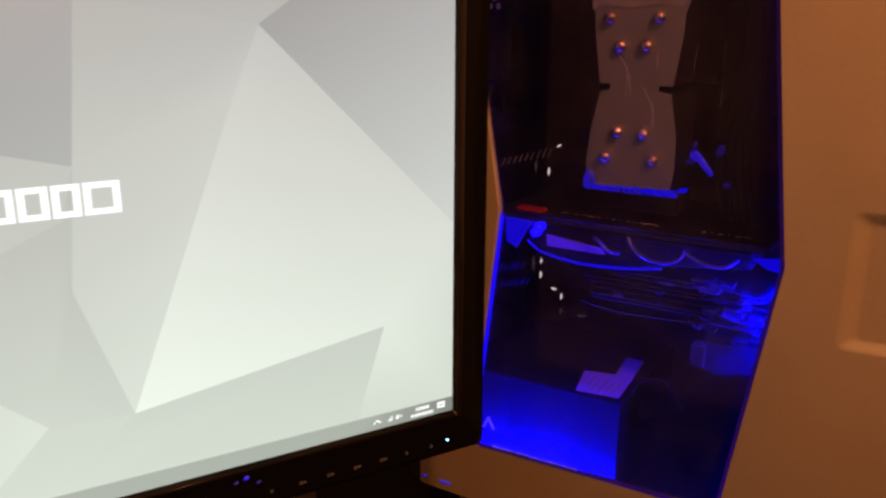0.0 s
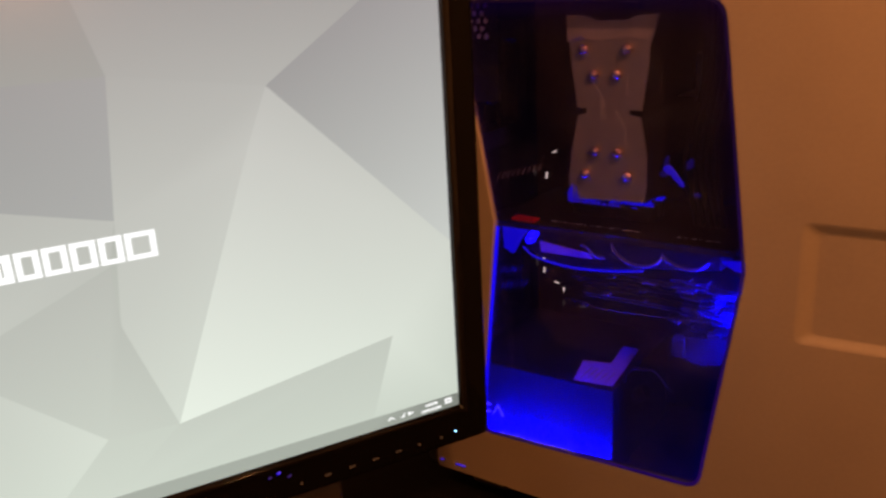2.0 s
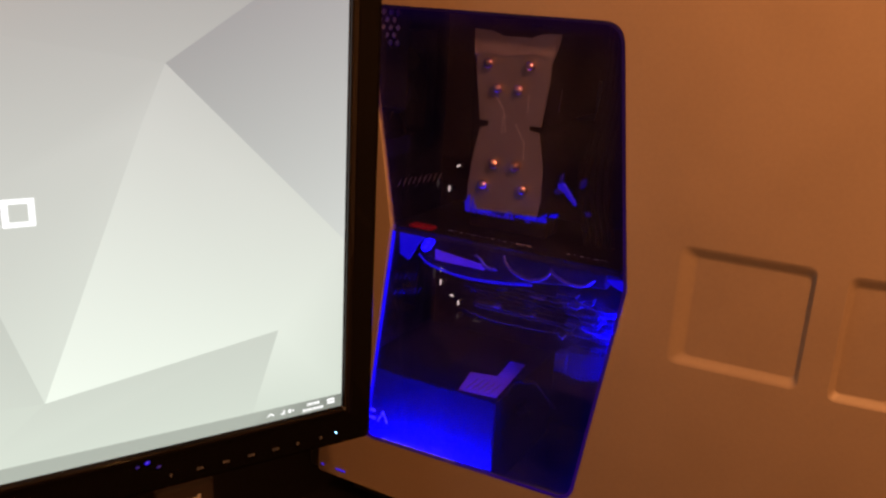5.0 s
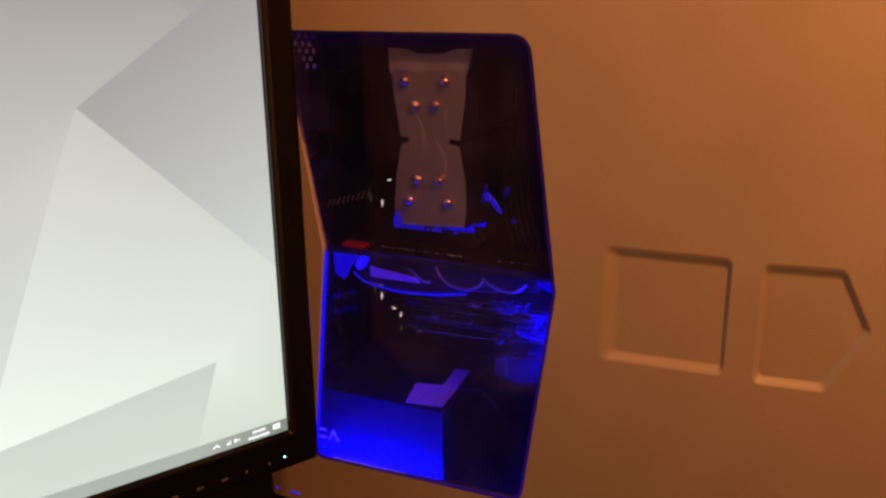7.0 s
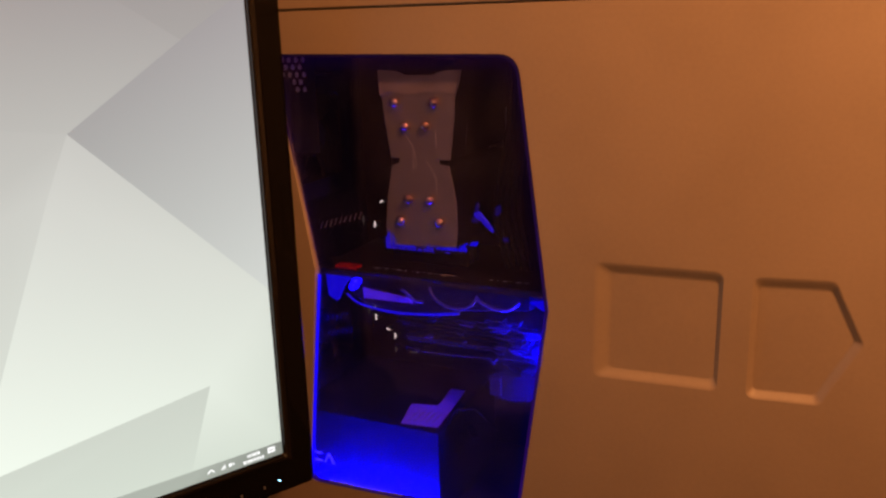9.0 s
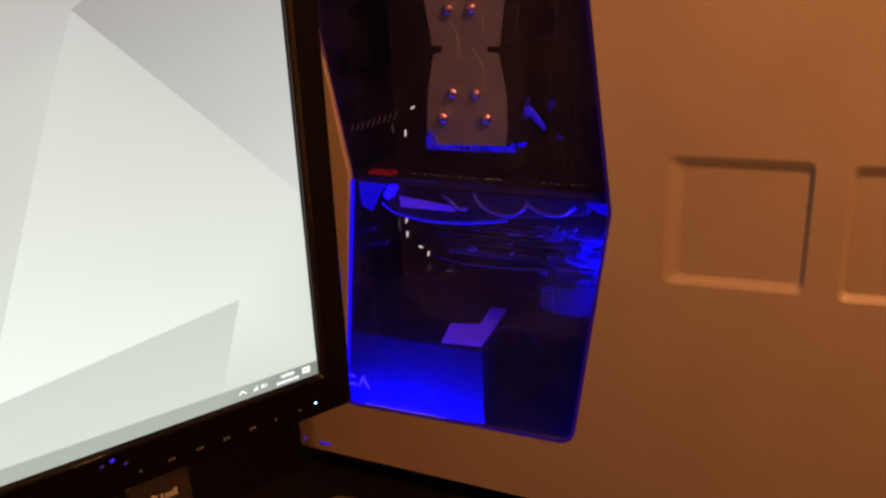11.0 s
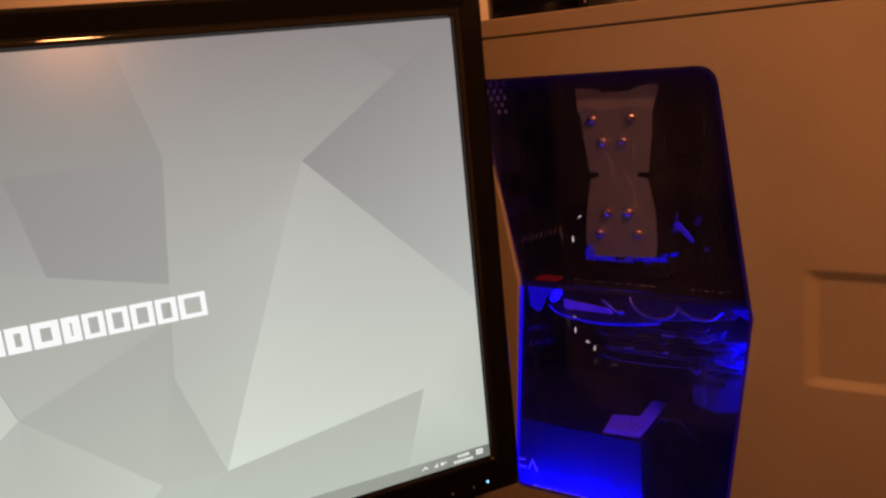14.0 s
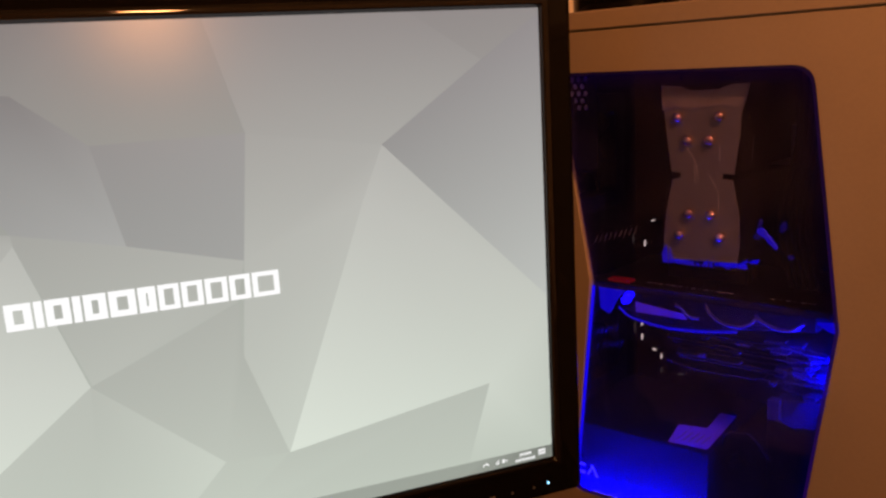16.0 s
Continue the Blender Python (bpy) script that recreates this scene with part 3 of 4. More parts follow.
# modules added under the cooler; their glowing strips paint the blue light there
for k in range(3):
    stick = thing("added_module", CASE, "black module added to carry blue glow strips", "memory", "memory modules")
    y = 0.048 + k * 0.011
    part("heat_spreader", box(-0.262, -0.186, y, y + 0.006, 0.992, 1.006, 0.001), M["inside"], stick)
    x = -0.261
    while x < -0.19:
        w, h = random.uniform(0.002, 0.009), random.uniform(0.0015, 0.0055)
        if random.random() < 0.75:
            lean = random.uniform(-0.002, 0.002)
            part("glow_strip", prism([(x, 1.0062), (x + w, 1.0062), (x + w + lean, 1.0062 + h), (x + lean, 1.0062 + h * random.uniform(0.5, 1.0))], y + 0.001, y + 0.003), M["soft_glow"] if random.random() < 0.5 else M["edge_low"], stick, "jagged glowing strip for blue light under the cooler")
        x += w + random.uniform(0.0, 0.002)

gpu = thing("graphics_card", CASE, "black graphics card lying flat across the case", "graphics card")
part("backplate", box(-0.338, -0.112, 0.034, 0.165, 0.9795, 0.9815, 0.0005, 1), M["matt"], gpu, "black backplate")
part("board", box(-0.335, -0.112, 0.036, 0.16, 0.975, 0.9785), M["pcb"], gpu)
shroud = [(-0.312, 0.972), (-0.125, 0.972), (-0.125, 0.958), (-0.190, 0.950), (-0.215, 0.945), (-0.262, 0.941), (-0.295, 0.946), (-0.310, 0.954)]
part("shroud", prism(shroud, 0.046, 0.15, 0.0015), M["psu"], gpu, "dark curved fan shroud")
for k in range(7):
    z = 0.9370 - k * 0.0046
    x0 = -0.262 - 0.004 * math.sin(k * 0.9) + random.uniform(-0.003, 0.003)
    y0 = 0.052 + random.uniform(0.0, 0.014)
    part("cooling_plate", box(x0, -0.112 - random.uniform(0, 0.01), y0, 0.15, z - 0.0016, z, 0.0004, 1), M["inside"] if k % 3 else M["plastic"], gpu, "dark metal cooling plate")
for k in range(14):
    x, z = random.uniform(-0.25, -0.12), random.choice((0.9335, 0.9290, 0.9245, 0.9155))
    part("component", box(x, x + random.uniform(0.002, 0.008), 0.050, 0.058, z, z + 0.0022, 0.0003, 1), M["plastic"] if k % 2 else M["sleeve"], gpu)
part("shroud_edge", tube([(-0.264, 0.050, 0.907), (-0.235, 0.049, 0.9035), (-0.19, 0.049, 0.9045), (-0.150, 0.05, 0.908), (-0.115, 0.052, 0.911)], 0.0006), M["plastic"], gpu, "thin dark lower trim", True)
part("sticker", prism([(-0.294, 0.9625), (-0.246, 0.9575), (-0.241, 0.9525), (-0.293, 0.9525)], 0.0435, 0.0455), M["sticker"], gpu, "sticker, blue light in its colour")
part("plug", box(-0.320, -0.296, 0.036, 0.048, 0.9818, 0.9850, 0.0008), M["red"], gpu, "red plug")
for wx, n in ((-0.252, 9), (-0.285, 5), (-0.165, 6)):
    for k in range(n):
        w = random.uniform(0.002, 0.006)
        x = wx + k * 0.0062
        part("mark", box(x, x + w, 0.050 + 0.002 * (k % 2), 0.0525, 0.9815, 0.98185), M["print"], gpu, "small pale printed mark")
for pts in (((-0.2200, 0.038, 0.9725), (-0.2165, 0.036, 0.9665), (-0.2085, 0.035, 0.9600), (-0.1970, 0.034, 0.9568), (-0.1850, 0.034, 0.9572), (-0.1765, 0.035, 0.9615), (-0.1735, 0.040, 0.9670)),
            ((-0.1745, 0.040, 0.9680), (-0.1690, 0.036, 0.9650), (-0.1600, 0.035, 0.9615), (-0.1500, 0.034, 0.9600), (-0.1400, 0.035, 0.9612), (-0.1340, 0.042, 0.966)),
            ((-0.2480, 0.036, 0.968), (-0.2420, 0.035, 0.9655), (-0.2350, 0.035, 0.9590), (-0.2260, 0.037, 0.9578))):
    part("power_cable", tube(pts, 0.0016), M["sleeve"], gpu, "glossy power cable, blue light in its colour", True)
for x, z in ((-0.303, 0.9640), (-0.300, 0.9690)):
    part("fan_light", dome(x, 0.040, z, 0.0042, 0.006), M["led"], gpu, "blue light", True)
# blue light along the shroud's curve, painted as a glowing trim
part("arc", tube([(-0.310, 0.040, 0.956), (-0.296, 0.040, 0.9475), (-0.262, 0.041, 0.9425), (-0.225, 0.041, 0.9445), (-0.192, 0.042, 0.949)], 0.0011), M["soft_glow"], gpu, "curved trim glowing for blue light on the shroud", True)

drives = thing("drive_cage", CASE, "stack of drives and cables lit blue", "drive")
for k in range(6):
    z = 0.936 - k * 0.0088
    part("drive", box(-0.158 + 0.006 * (k % 3), -0.104, 0.048 + 0.004 * (k % 2), 0.14, z - 0.0034, z, 0.0008), M["psu"] if k % 2 else M["inside"], drives)
for k in range(40):
    x, z = random.uniform(-0.172, -0.108), 0.944 - 0.0052 * random.randrange(9) + random.uniform(-0.001, 0.001)
    w, h = random.uniform(0.004, 0.020), random.uniform(0.0010, 0.0042)
    y = random.uniform(0.036, 0.050)
    part("connector", box(x, min(x + w, -0.102), y, y + 0.012, z - h, z, 0.0005, 1), (M["resin"], M["plastic"], M["resin"], M["cable"], M["inside"])[k % 5], drives, "small blue-lit connector")
for k in range(2):
    z = 0.945 - k * 0.022
    part("cable", tube([(-0.150 + 0.010 * k, 0.040, z), (-0.138, 0.034, z - 0.001), (-0.122, 0.034, z - 0.0035), (-0.104, 0.037, z - 0.0030)], 0.0010), M["resin"], drives, "thin cable, blue light in its colour", True)
part("bracket", prism(rounded([(-0.158, 0.892), (-0.108, 0.898), (-0.108, 0.876), (-0.140, 0.868), (-0.158, 0.872)], [0.004] * 5, 4), 0.045, 0.13), M["plastic"], drives, "bracket, blue light in its colour")
part("slot", box(-0.163, -0.152, 0.040, 0.052, 0.874, 0.892, 0.001), M["cable"], drives, "black plug")

cables = thing("cable_bundle", CASE, "bundle of dark cables beside the cooler", "cable", kind="")
for k in range(5):
    x = -0.165 + k * 0.006
    part("cable", tube([(x, 0.10, 1.20), (x + 0.01, 0.075 - 0.004 * k, 1.12), (x + 0.002, 0.06, 1.05), (x + 0.012, 0.065, 0.99)], 0.0024), M["cable"], cables, "", True)
# blue light thrown on the cables, painted as glowing beads
for x, z, wide, high, lean, key in ((-0.1752, 1.0400, 0.0040, 0.0030, 35, "dim_blue"), (-0.1690, 1.0345, 0.0058, 0.0021, 52, "dim_blue"), (-0.1640, 1.0290, 0.0030, 0.0016, 60, "dim_blue"), (-0.1770, 1.0470, 0.0014, 0.0040, 10, "dim_light"),
                                    (-0.1570, 1.0460, 0.0022, 0.0040, 20, "dim_light"), (-0.1500, 1.0200, 0.0024, 0.0018, 0, "dim_light"), (-0.1790, 1.0360, 0.0030, 0.0022, -20, "dim_light")):
    part("light", glow_bead(x, 0.052, z, wide * 1.3, high * 1.3, lean), M[key], cables, "glowing bead painting blue light on a cable", True)

supply = thing("power_supply", CASE, "boxy power supply lit bright blue at the case bottom", "power supply")
part("housing", box(-0.384, -0.219, 0.046, 0.195, 0.724, 0.822, 0.0015), M["psu"], supply)
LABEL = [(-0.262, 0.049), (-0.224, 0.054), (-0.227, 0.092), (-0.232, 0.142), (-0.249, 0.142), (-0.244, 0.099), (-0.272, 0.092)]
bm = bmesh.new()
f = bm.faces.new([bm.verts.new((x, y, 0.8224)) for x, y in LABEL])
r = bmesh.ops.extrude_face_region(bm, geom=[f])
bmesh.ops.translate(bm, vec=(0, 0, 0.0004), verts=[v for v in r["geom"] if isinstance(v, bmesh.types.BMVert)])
label_part = part("label", bm, M["paper"], supply, "paper label, blue light in its colour")
for k in range(5):
    x = -0.258 + k * 0.0062
    part("line", box(x, x + 0.0012, 0.056 + 0.001 * k, 0.082, 0.8229, 0.8231), M["ink"], label_part)
# a maker's sign as plain strokes
for x0, x1, h in ((-0.3835, -0.3755, 0.002), (-0.3655, -0.3565, 0.002)):
    part("sign", box(x0, x1, 0.0448, 0.0459, 0.7625, 0.7625 + h), M["print"], supply, "white stroke of a printed sign")
part("sign", prism([(-0.3655, 0.7735), (-0.3565, 0.7735), (-0.3565, 0.7715), (-0.3655, 0.7715)], 0.0448, 0.0459), M["print"], supply, "white stroke of a printed sign")
part("sign", prism([(-0.3540, 0.7620), (-0.3475, 0.7745), (-0.3410, 0.7620), (-0.3427, 0.7620), (-0.3475, 0.7712), (-0.3523, 0.7620)], 0.0448, 0.0459), M["print"], supply, "white stroke of a printed sign")
for k in range(24):
    x = -0.3185 + k * 0.0034
    z = 0.7722 + 0.00008 * k
    part("mark", box(x, x + random.uniform(0.0008, 0.0026), 0.0003, 0.0009, z, z + random.uniform(0.0007, 0.0014)), M["ink"], window, "tiny pale printed mark")
part("cable_outlet", rod((-0.219, 0.10, 0.79), (-0.206, 0.10, 0.80), 0.008, 14, bevel=0.001), M["matt"], supply)
part("cord", tube([(-0.214, 0.060, 0.826), (-0.2115, 0.060, 0.8365), (-0.2050, 0.060, 0.8435), (-0.1965, 0.061, 0.8440), (-0.190, 0.075, 0.838), (-0.184, 0.11, 0.80)], 0.0017), M["psu"], supply, "dark sleeved cord", True)
# ribs on the front of the case
for row, (zx, n) in enumerate(((1.020, 9), (0.924, 5), (0.908, 6))):
    for k in range(n):
        x = -0.342 + k * 0.0055
        part("rib", rod((x, 0.05, zx - 0.004 + 0.0016 * k), (x + 0.003, 0.05, zx + 0.003 + 0.0016 * k), 0.0006, 6), M["plastic"] if row else M["ink"], vent, "small grey rib")
# warm glints deep in the case, painted as glowing beads on added holders
for x, z, wide, high, lean, key in ((-0.3540, 1.0130, 0.0028, 0.0010, -28, "white_light"), (-0.3642, 0.9855, 0.0010, 0.0042, 0, "white_light"), (-0.3790, 0.9900, 0.0008, 0.0065, 0, "faint_light"),
                                    (-0.3690, 0.8880, 0.0010, 0.0030, 0, "white_light"), (-0.3688, 0.8720, 0.0010, 0.0042, 0, "white_light"), (-0.3780, 0.8830, 0.0007, 0.0090, 0, "faint_light"),
                                    (-0.3530, 0.8590, 0.0030, 0.0010, 14, "white_light"), (-0.3440, 0.8520, 0.0009, 0.0034, 0, "white_light"), (-0.3440, 0.8350, 0.0009, 0.0040, 8, "faint_light"), (-0.3200, 0.8345, 0.0050, 0.0010, -8, "faint_light")):
    holder = part("holder", box(x - 0.003, x + 0.003, 0.1968, 0.2048, z - 0.002, z + 0.002, 0.0006, 1), M["matt"], case, "small black block added to carry a glint")
    part("glow_bead", glow_bead(x, 0.195, z, wide, high, lean), M[key], holder, "small glowing bead painting a warm glint", True)
part("clip", rod((-0.178, 0.033, 1.124), (-0.1795, 0.033, 1.107), 0.0005, 8), M["chrome"], cooler, "bright metal clip")

# ---- the monitor ----
SX0, SX1, SZ0, SZ1 = -0.396, 0.3115, 0.8415, 1.2395
BX0, BX1, BZ0, BZ1 = -0.4255, 0.3410, 0.8035, 1.2680
monitor = thing("monitor", MON, "wide black glossy monitor showing a grey faceted wallpaper", "monitor")


def rect(x0, x1, z0, z1, r):
    return rounded([(x0, z1), (x1, z1), (x1, z0), (x0, z0)], [r] * 4, 4)


def bezel(lip, low=False):
    """Rounded frame: outer lip, flat face, a slope down to the screen; the lip along the bottom is a piece of its own."""
    bm = bmesh.new()
    rows = [(rect(BX0, BX1, BZ0, BZ1, 0.006), 0.022), (rect(BX0, BX1, BZ0, BZ1, 0.006), 0.0012), (rect(BX0 + 0.0012, BX1 - 0.0012, BZ0 + 0.0012, BZ1 - 0.0012, 0.005), -0.0006),
            (rect(BX0 + 0.004, BX1 - 0.004, BZ0 + 0.004, BZ1 - 0.004, 0.004), -0.0018), (rect(SX0 - 0.0085, SX1 + 0.0085, SZ0 - 0.0085, SZ1 + 0.0085, 0.003), -0.0036)]
    for k in range(7):
        a = math.pi * (0.385 + k * 0.087)
        w = 0.0052 + 0.0030 * math.cos(a)
        rows.append((rect(SX0 - w, SX1 + w, SZ0 - w, SZ1 + w, 0.002), -0.0036 - 0.0010 * math.sin(a)))
    rows += [(rect(SX0 - 0.0015, SX1 + 0.0015, SZ0 - 0.0015, SZ1 + 0.0015, 0.001), -0.0014), (rect(SX0, SX1, SZ0, SZ1, 0.0003), 0.0004)]
    last = None
    for pts, y in rows[5:] if lip else rows[:6]:
        vs = [bm.verts.new((x, y, z)) for x, z in pts]
        if last:
            for i in range(len(vs)):
                j = (i + 1) % len(vs)
                if not lip or (i == 14) == low:
                    bm.faces.new((last[i], last[j], vs[j], vs[i])).smooth = lip
        last = vs
    bmesh.ops.delete(bm, geom=[v for v in bm.verts if not v.link_faces], context="VERTS")
    return bm


frame_part = part("bezel", bezel(False), M["gloss"], monitor, "glossy black plastic frame")
part("lip", bezel(True), M["lip"], frame_part, "polished rounded inner lip")
part("lower_lip", bezel(True, True), M["gloss"], frame_part, "black inner lip along the bottom")
part("back_cover", box(BX0 + 0.004, BX1 - 0.004, 0.004, 0.024, BZ0 + 0.004, BZ1 - 0.004, 0.003), M["matt"], monitor)
part("back_bulge", box(-0.30, 0.17, 0.024, 0.055, 0.88, 1.19, 0.012, 3), M["matt"], monitor)
part("neck", box(-0.075, -0.010, 0.026, 0.050, 0.715, 0.90, 0.006), M["matt"], monitor)
foot = bmesh.new()
bmesh.ops.create_cone(foot, cap_ends=True, segments=40, radius1=1.0, radius2=0.94, depth=1.0)
bmesh.ops.transform(foot, matrix=Matrix.Translation((-0.0425, 0.03, 0.6985)) @ Matrix.Diagonal((0.13, 0.09, 0.017, 1)), verts=foot.verts)
part("stand_base", foot, M["gloss"], monitor)

# the picture on the screen: facets from the back to the front, each with a colour at every corner
H = SZ1 - SZ0


def at(fx, fy):
    return SX0 + fx * (SX1 - SX0), SZ0 + fy * H


# wallpaper tones with the panel's top-to-bottom viewing falloff mixed in
TOP, MID, LOW = (0.265, 0.252, 0.252), (0.470, 0.486, 0.452), (0.572, 0.632, 0.556)


def tone(fx, fy, k, cool=False):
    # side-on falloff painted into the picture: darker towards its upper left
    k *= 1 - 0.9 * max(0.66 - fx, 0) * max(fy - 0.55, 0) * 2
    a, b, s = (LOW, MID, fy / 0.5) if fy < 0.5 else (MID, TOP, (fy - 0.5) / 0.5)
    return tuple((p + (q - p) * s) * k * c for p, q, c in zip(a, b, (0.985, 0.985, 1.025) if cool else (1, 1, 1)))


FACETS = [
    # corners as shares of the picture's width and height, and how light the facet is at each
    ([(0, 0), (0.5, 0), (0.5, 1), (0, 1)], [0.91, 0.92, 0.95, 0.94]),
    ([(0.5, 0), (1, 0), (1, 1), (0.5, 1)], [0.92, 0.92, 0.97, 0.95]),
    ([(0.652, 0.790), (0.80, 0.747), (0.774, 0.64), (0.6655, 0.1415), (0.626, 0.359), (0.637, 0.549)], [0.98, 1.02, 1.06, 1.00, 0.95, 0.97]),
    ([(0.80, 0.747), (0.774, 0.64), (0.6655, 0.1415), (0.917, 0.2063), (1, 0.30), (1, 0.385)], [1.10, 1.12, 1.20, 1.08, 1.02, 1.04]),
    ([(0.80, 0.747), (1, 0.385), (1, 0.99), (0.925, 0.901)], [0.80, 0.98, 0.97, 0.84]),
    ([(0.6655, 0.1415), (0.917, 0.2063), (0.885, 0.03), (0.64, 0.03), (0.59, 0.03)], [0.88, 0.86, 0.88, 0.90, 0.92]),
    ([(0.917, 0.2063), (1, 0.30), (1, 0.03), (0.885, 0.03)], [1.08, 1.02, 0.90, 0.90]),
    ([(0.499, 0.789), (0.652, 0.790), (0.637, 0.549), (0.521, 0.603)], [0.84, 0.88, 0.79, 0.77]),
    ([(0.499, 0.789), (0.521, 0.603), (0.4166, 0.646), (0.33, 0.90), (0.435, 0.882)], [0.88, 0.90, 0.86, 0.84, 0.80]),
    ([(0.521, 0.603), (0.637, 0.549), (0.626, 0.47), (0.47, 0.35), (0.4174, 0.626), (0.4166, 0.646)], [0.93, 0.93, 0.90, 0.92, 0.90, 0.90]),
    ([(0.468, 0.349), (0.626, 0.468), (0.626, 0.359), (0.6655, 0.1415), (0.594, 0.149)], [0.84, 0.86, 0.84, 0.88, 0.90]),
    ([(0.468, 0.349), (0.594, 0.149), (0.53, 0.03), (0.459, 0.03)], [0.90, 1.02, 0.96, 0.92]),
    ([(0.468, 0.349), (0.459, 0.03), (0.34, 0.03), (0.33, 0.155)], [0.92, 0.90, 0.92, 0.94]),
    ([(0.468, 0.349), (0.33, 0.155), (0.30, 0.40), (0.4174, 0.626)], [1.10, 1.18, 1.16, 1.08]),
    ([(0.4174, 0.626), (0.30, 0.40), (0.20, 0.70), (0.4166, 0.646)], [1.00, 0.96, 0.90, 0.94]),
    ([(0.652, 0.790), (0.80, 0.747), (0.925, 0.901), (0.84, 1), (0.62, 1)], [0.97, 1.0, 0.98, 0.95, 0.95]),
    ([(0, 0.0), (1, 0.0), (1, 0.030), (0, 0.030)], [0.66, 0.60, 0.60, 0.66]),
    ([(0.88, 0.0), (1, 0.0), (1, 0.030), (0.90, 0.030)], [0.60, 0.40, 0.40, 0.60]),
]


def flat(name, outlines, colours, y):
    """Flat shapes of the picture, with the colour of every corner."""
    bm = bmesh.new()
    layer = bm.verts.layers.float_color.new("picture")
    for pts, cols in zip(outlines, colours):
        vs = []
        for p, c in zip(pts, cols):
            v = bm.verts.new((p[0], y, p[1]))
            v[layer] = (*c, 1)
            vs.append(v)
        f = bm.faces.new(vs)
        if f.normal.y > 0:
            f.normal_flip()
    mesh = bpy.data.meshes.new(name)
    bm.to_mesh(mesh)
    bm.free()
    mesh.materials.append(M["picture"])
    ob = new(name, mesh)
    ob.parent = monitor
    return ob


screen = part("screen", box(SX0 - 0.001, SX1 + 0.001, 0.0003, 0.003, SZ0 - 0.001, SZ1 + 0.001), M["matt"], monitor, "lit flat screen panel")
for k, (pts, shades) in enumerate(FACETS):
    ob = flat("facet", [[at(*p) for p in pts]], [[tone(p[0], p[1], 0.97 + (s - 0.95) * 1.2, k in (4, 7, 8)) for p, s in zip(pts, shades)]], 0.0002 - 0.00003 * k)
    ob.parent = screen
    ob["label"] = "pale grey facet of the wallpaper" if k < 16 else "grey task bar"

# a maker's sign in white across the picture: a plain block or frame for every sign
WHITE = (0.98, 0.98, 0.98)
x, zb, zt = -0.1130, 1.0305, 1.0500
widths = [0.0175, 0.0055, 0.0165, 0.0055, 0.0155, 0.0185, 0.0125, 0.0150, 0.0155, 0.0165, 0.0155, 0.0205]
gap = (0.0795 + 0.1130 - sum(widths)) / (len(widths) - 1)
for k, w in enumerate(widths):
    t = 0.0056 if k < 7 else 0.0042

    def bar(x0, x1, z0, z1):
        return [(x0, z1), (x1, z1), (x1, z0), (x0, z0)]

    if w < 0.01:
        shapes = [bar(x, x + w, zb, zt)]
    else:
        shapes = [bar(x, x + t, zb, zt), bar(x + w - t, x + w, zb, zt), bar(x + t, x + w - t, zt - t * 0.85, zt), bar(x + t, x + w - t, zb, zb + t * 0.85)]
    ob = flat("sign", shapes, [[WHITE] * 4] * len(shapes), -0.00045)
    ob.parent = screen
    ob["label"] = "white block of the wallpaper's sign"
    x += w + gap


def mark(x0, x1, z0, z1, label, c=(0.9, 0.9, 0.9)):
    ob = flat("task_mark", [[(x0, z1), (x1, z1), (x1, z0), (x0, z0)]], [[c] * 4], -0.00047)
    ob.parent = screen
    ob["label"] = label


tz = SZ0
ob = flat("task_mark", [[(0.2420, tz + 0.0052), (0.2455, tz + 0.0082), (0.2490, tz + 0.0052), (0.2480, tz + 0.0045), (0.2455, tz + 0.0067), (0.2430, tz + 0.0045)]], [[WHITE] * 6], -0.00047)
ob.parent = screen
for k in range(3):
    mark(0.2545 + k * 0.0014, 0.2555 + k * 0.0014, tz + 0.004, tz + 0.0058 + 0.0013 * k, "white signal bar")
mark(0.2612, 0.2640, tz + 0.0045, tz + 0.0078, "white sound mark")
mark(0.2650, 0.2665, tz + 0.0052, tz + 0.0070, "white sound mark")
for row, (x0, ws) in enumerate(((0.2785, (0.0011, 0.0018, 0.0018, 0.0022, 0.0024)), (0.2745, (0.0018, 0.0009, 0.0018, 0.0018, 0.0009, 0.0018, 0.0018, 0.0018, 0.0018)))):
    x = x0
    for w in ws:
        mark(x, x + w, tz + 0.0070 - row * 0.0050, tz + 0.0098 - row * 0.0050, "white bar of the clock")
        x += w + 0.0006
mark(0.2975, 0.3045, tz + 0.0045, tz + 0.0098, "white notice mark")
mark(0.2988, 0.3032, tz + 0.0062, tz + 0.0080, "grey line in the notice mark", (0.5, 0.5, 0.5))

# signs over the touch buttons, given a faint glow, and the power light
for k, x in enumerate((0.1617, 0.1834, 0.2051, 0.2268, 0.2485, 0.2702, 0.2919)):
    part("button_mark", box(x - 0.0022, x - 0.0004, -0.0036, -0.001, 0.8150, 0.8172), M["icon"], monitor, "dim grey button mark")
    if k in (1, 2, 3, 4):
        part("button_mark", box(x + 0.0004, x + 0.0030, -0.0036, -0.001, 0.8154, 0.8170), M["icon"], monitor, "dim grey button mark")
for x, z, wide, high in ((0.1425, 0.8328, 0.0022, 0.0016), (0.1350, 0.8308, 0.0018, 0.0010), (0.1510, 0.8270, 0.0020, 0.0008)):
    part("blue_mark", glow_bead(x, -0.0036, z, wide, high, -20), M["dim_blue"] if wide > 0.002 else M["dim_light"], monitor, "small dim blue lit mark", True)
part("power_light", rod((0.3053, 0.0, 0.8178), (0.3053, -0.0036, 0.8178), 0.0007, 12), M["power"], monitor, "small bright blue-white light")

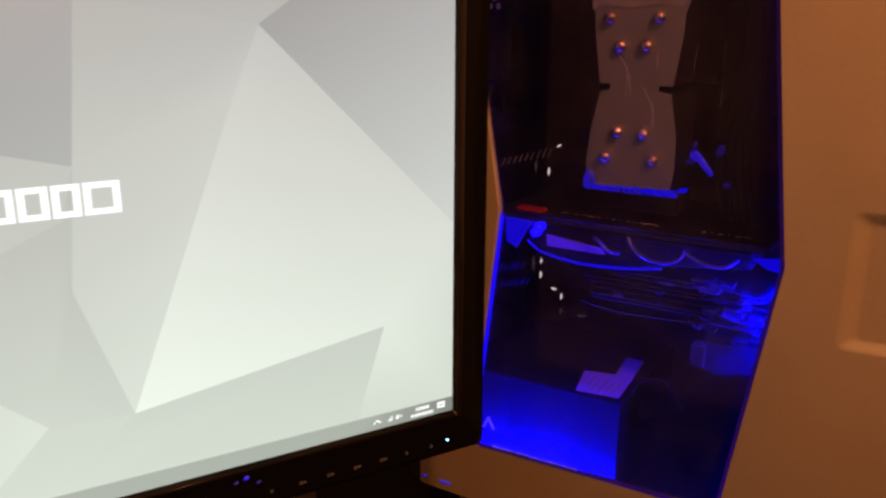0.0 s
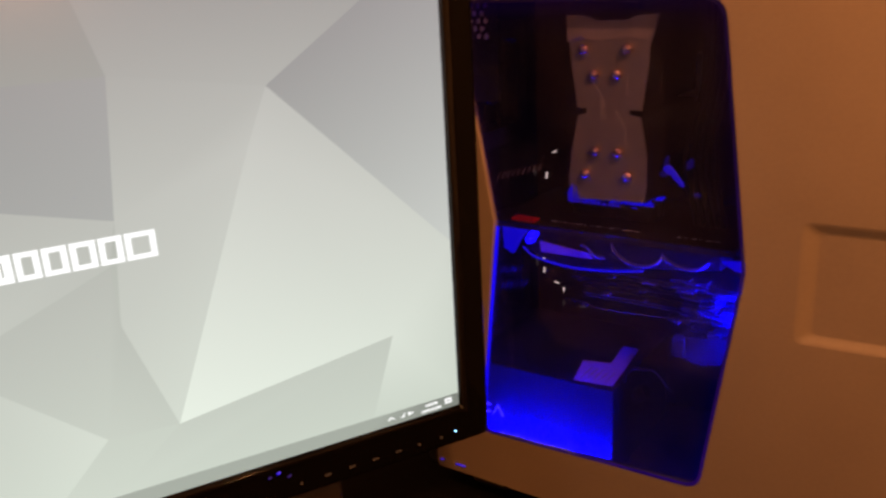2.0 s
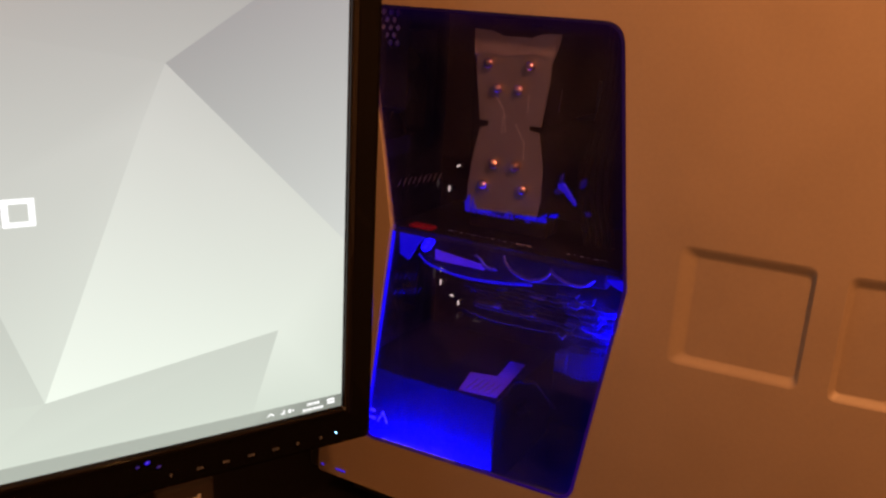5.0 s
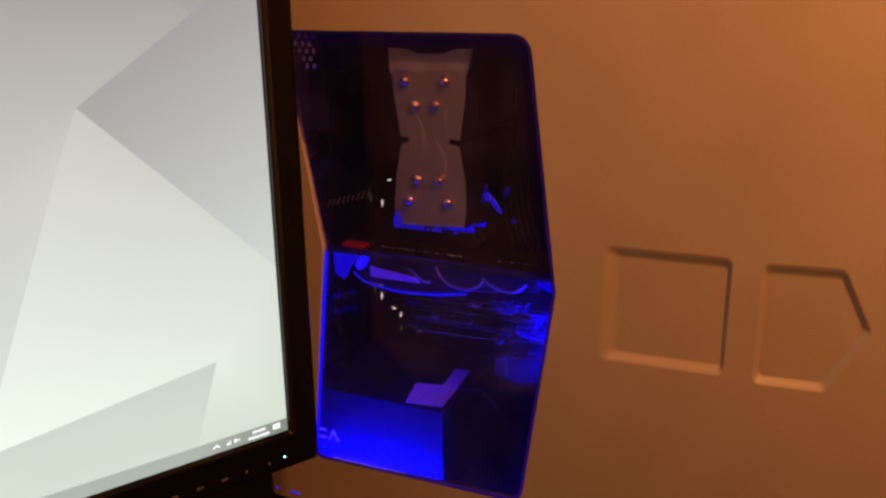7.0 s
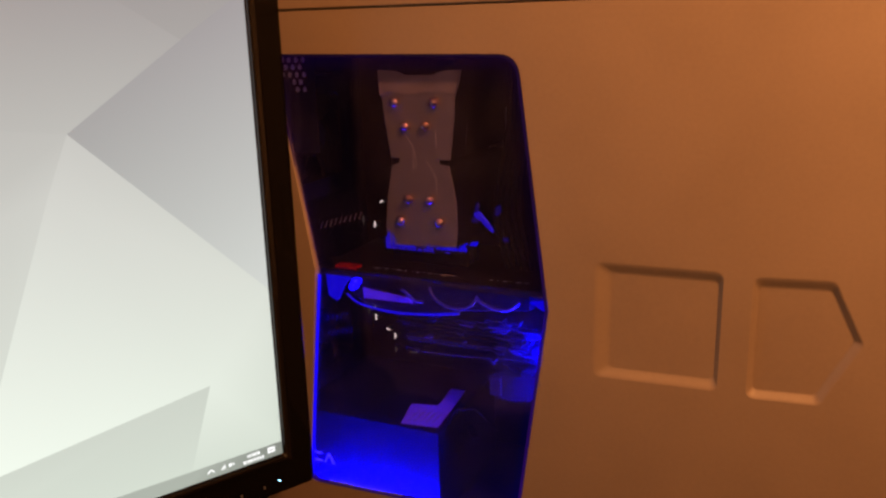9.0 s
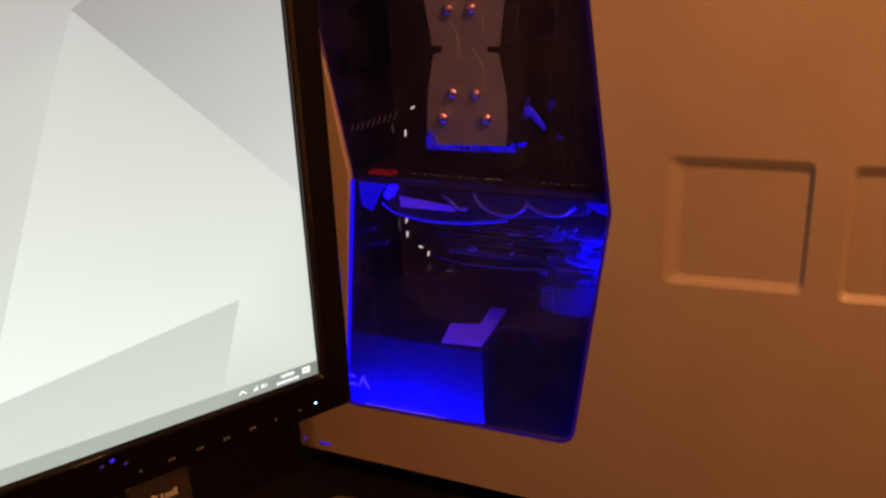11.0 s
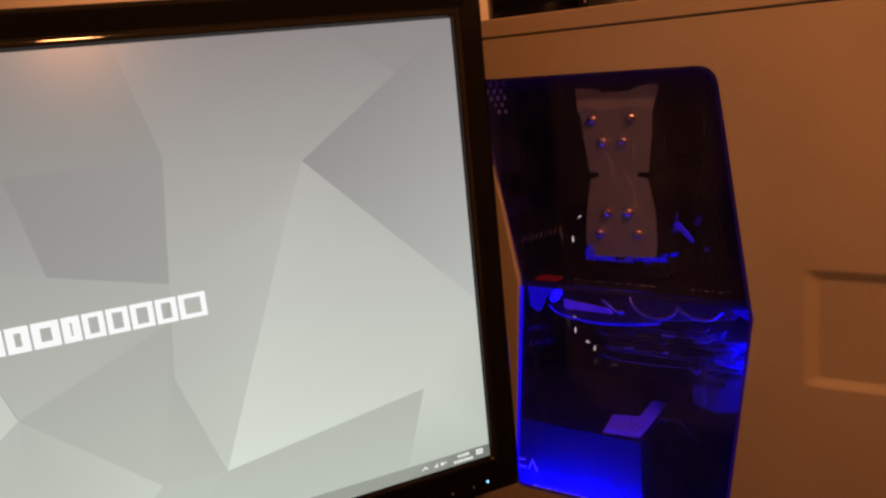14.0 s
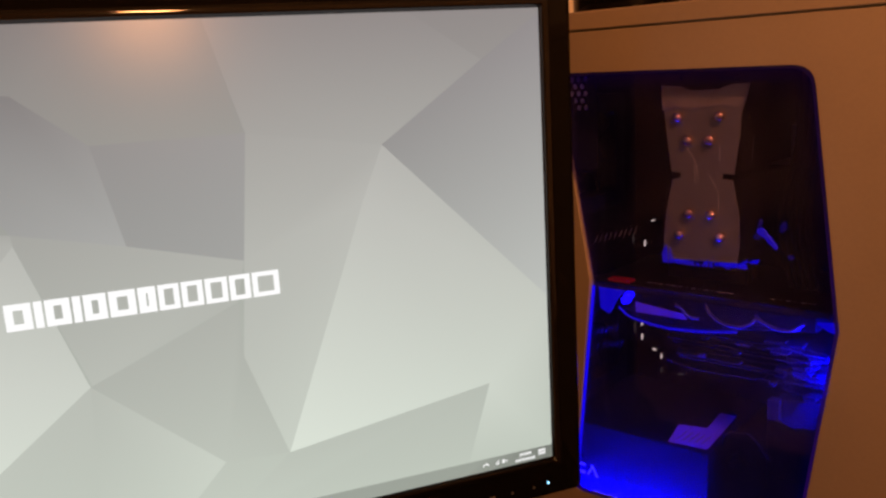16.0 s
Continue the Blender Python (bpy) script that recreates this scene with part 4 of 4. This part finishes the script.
# ---- things on the desk ----
speaker = thing("desk_speaker", MON @ pose(0, 0, 0), "small dark grey speaker box under the monitor", "speaker")
part("body", box(0.150, 0.200, 0.012, 0.070, 0.69, 0.7945, 0.004, 3), M["badge"], speaker)
for k, (w, h) in enumerate(((0.0012, 0.006), (0.0030, 0.004), (0.0030, 0.006), (0.0011, 0.005), (0.0022, 0.005), (0.0030, 0.004), (0.0030, 0.004), (0.0030, 0.006))):
    xx = 0.1610 + k * 0.0034
    part("sign", box(xx, xx + w, 0.0112, 0.0119, 0.7765, 0.7765 + h), M["ink"], speaker, "pale stroke of a printed sign")

for pts, label in ((((0.23, 0.03, 0.694), (0.28, 0.01, 0.694), (0.33, 0.03, 0.694), (0.36, -0.01, 0.694), (0.42, -0.05, 0.694)), "thin black cable curling on the desk"),
                   (((0.20, -0.02, 0.694), (0.27, -0.045, 0.694), (0.34, -0.03, 0.694), (0.41, -0.08, 0.694), (0.50, -0.10, 0.694)), "thin black cable curling on the desk")):
    tagged(finish("cable", tube(pts, 0.003), M["cable"], MON, smooth=True), label, "cable", "cables on the desk")

# ---- things on top of the case ----
stand = thing("lamp_stand", CASE, "black round-based stand with a thin upright stem", "stand")
part("base", rod((-0.325, 0.09, ZTOP), (-0.325, 0.09, 1.243 + 0.030), 0.052, 40, bevel=0.004), M["gloss"], stand, "", True)
part("collar", rod((-0.325, 0.09, 1.243 + 0.030), (-0.325, 0.09, 1.243 + 0.044), 0.0145, 20, bevel=0.001), M["matt"], stand)
part("stem", rod((-0.325, 0.09, 1.243 + 0.044), (-0.325, 0.09, 1.62), 0.0115, 20), M["gloss"], stand, "", True)
# metal strip stands for the highlight along the stem
part("stem_highlight", rod((-0.325, 0.0782, 1.243 + 0.044), (-0.325, 0.0782, 1.60), 0.0020, 8), M["chrome"], stand, "metal strip laid along the stem as its highlight")

# unseen arm and head, added where they cast the wall's soft shadow
part("arm", tube([(-0.325, 0.09, 1.61), (-0.324, 0.07, 1.655), (-0.29, 0.03, 1.645), (-0.245, -0.05, 1.625)], 0.009, 12), M["gloss"], stand, "", True)
head = rod((-0.238, -0.105, 1.552), (-0.240, -0.085, 1.610), 0.060, 32, r2=0.028)
part("head", head, M["matt"], stand, "unseen black cone-shaped head, set to shadow the wall")

tin = thing("round_tin", CASE, "short dark round tin with a rim", "tin")
part("body", rod((-0.229, 0.065, ZTOP), (-0.229, 0.065, 1.243 + 0.025), 0.0265, 32, bevel=0.0015), M["matt"], tin)
part("lid", rod((-0.229, 0.065, 1.243 + 0.0255), (-0.229, 0.065, 1.243 + 0.030), 0.0245, 32, bevel=0.001), M["matt"], tin)
part("knob", rod((-0.240, 0.055, 1.243 + 0.030), (-0.240, 0.055, 1.243 + 0.034), 0.006, 14, bevel=0.001), M["gloss"], tin)
part("rim", rod((-0.258, 0.058, 1.243 + 0.001), (-0.258, 0.058, 1.243 + 0.030), 0.002, 10), M["chrome"], tin, "bright metal clasp")

arm = thing("tablet_holder", CASE, "black slanted folding holder on a flat foot", "holder")
part("foot", box(-0.205, -0.128, 0.045, 0.085, ZTOP, 1.254, 0.001), M["matt"], arm)
part("arm", prism([(-0.152, 1.243 + 0.004), (-0.136, 1.243 + 0.004), (-0.196, 1.500), (-0.211, 1.500)], 0.052, 0.075, 0.001), M["matt"], arm)
part("bar", prism([(-0.1365, 1.243 + 0.002), (-0.1285, 1.243 + 0.002), (-0.1440, 1.243 + 0.040), (-0.1910, 1.500), (-0.1985, 1.500), (-0.1520, 1.243 + 0.036)], 0.042, 0.0505, 0.0008), M["badge"], arm, "dark metal bar")

pen = thing("black_tube", CASE, "slim black tube lying on the case", "tube")
part("body", rod((-0.040, 0.04, ZTOP + 0.0066), (0.09, 0.05, ZTOP + 0.0066), 0.006, 18, bevel=0.001), M["matt"], pen, "", True)
part("cap", rod((-0.042, 0.0398, ZTOP + 0.0066), (-0.036, 0.0403, ZTOP + 0.0066), 0.0064, 18, bevel=0.0008), M["gloss"], pen)
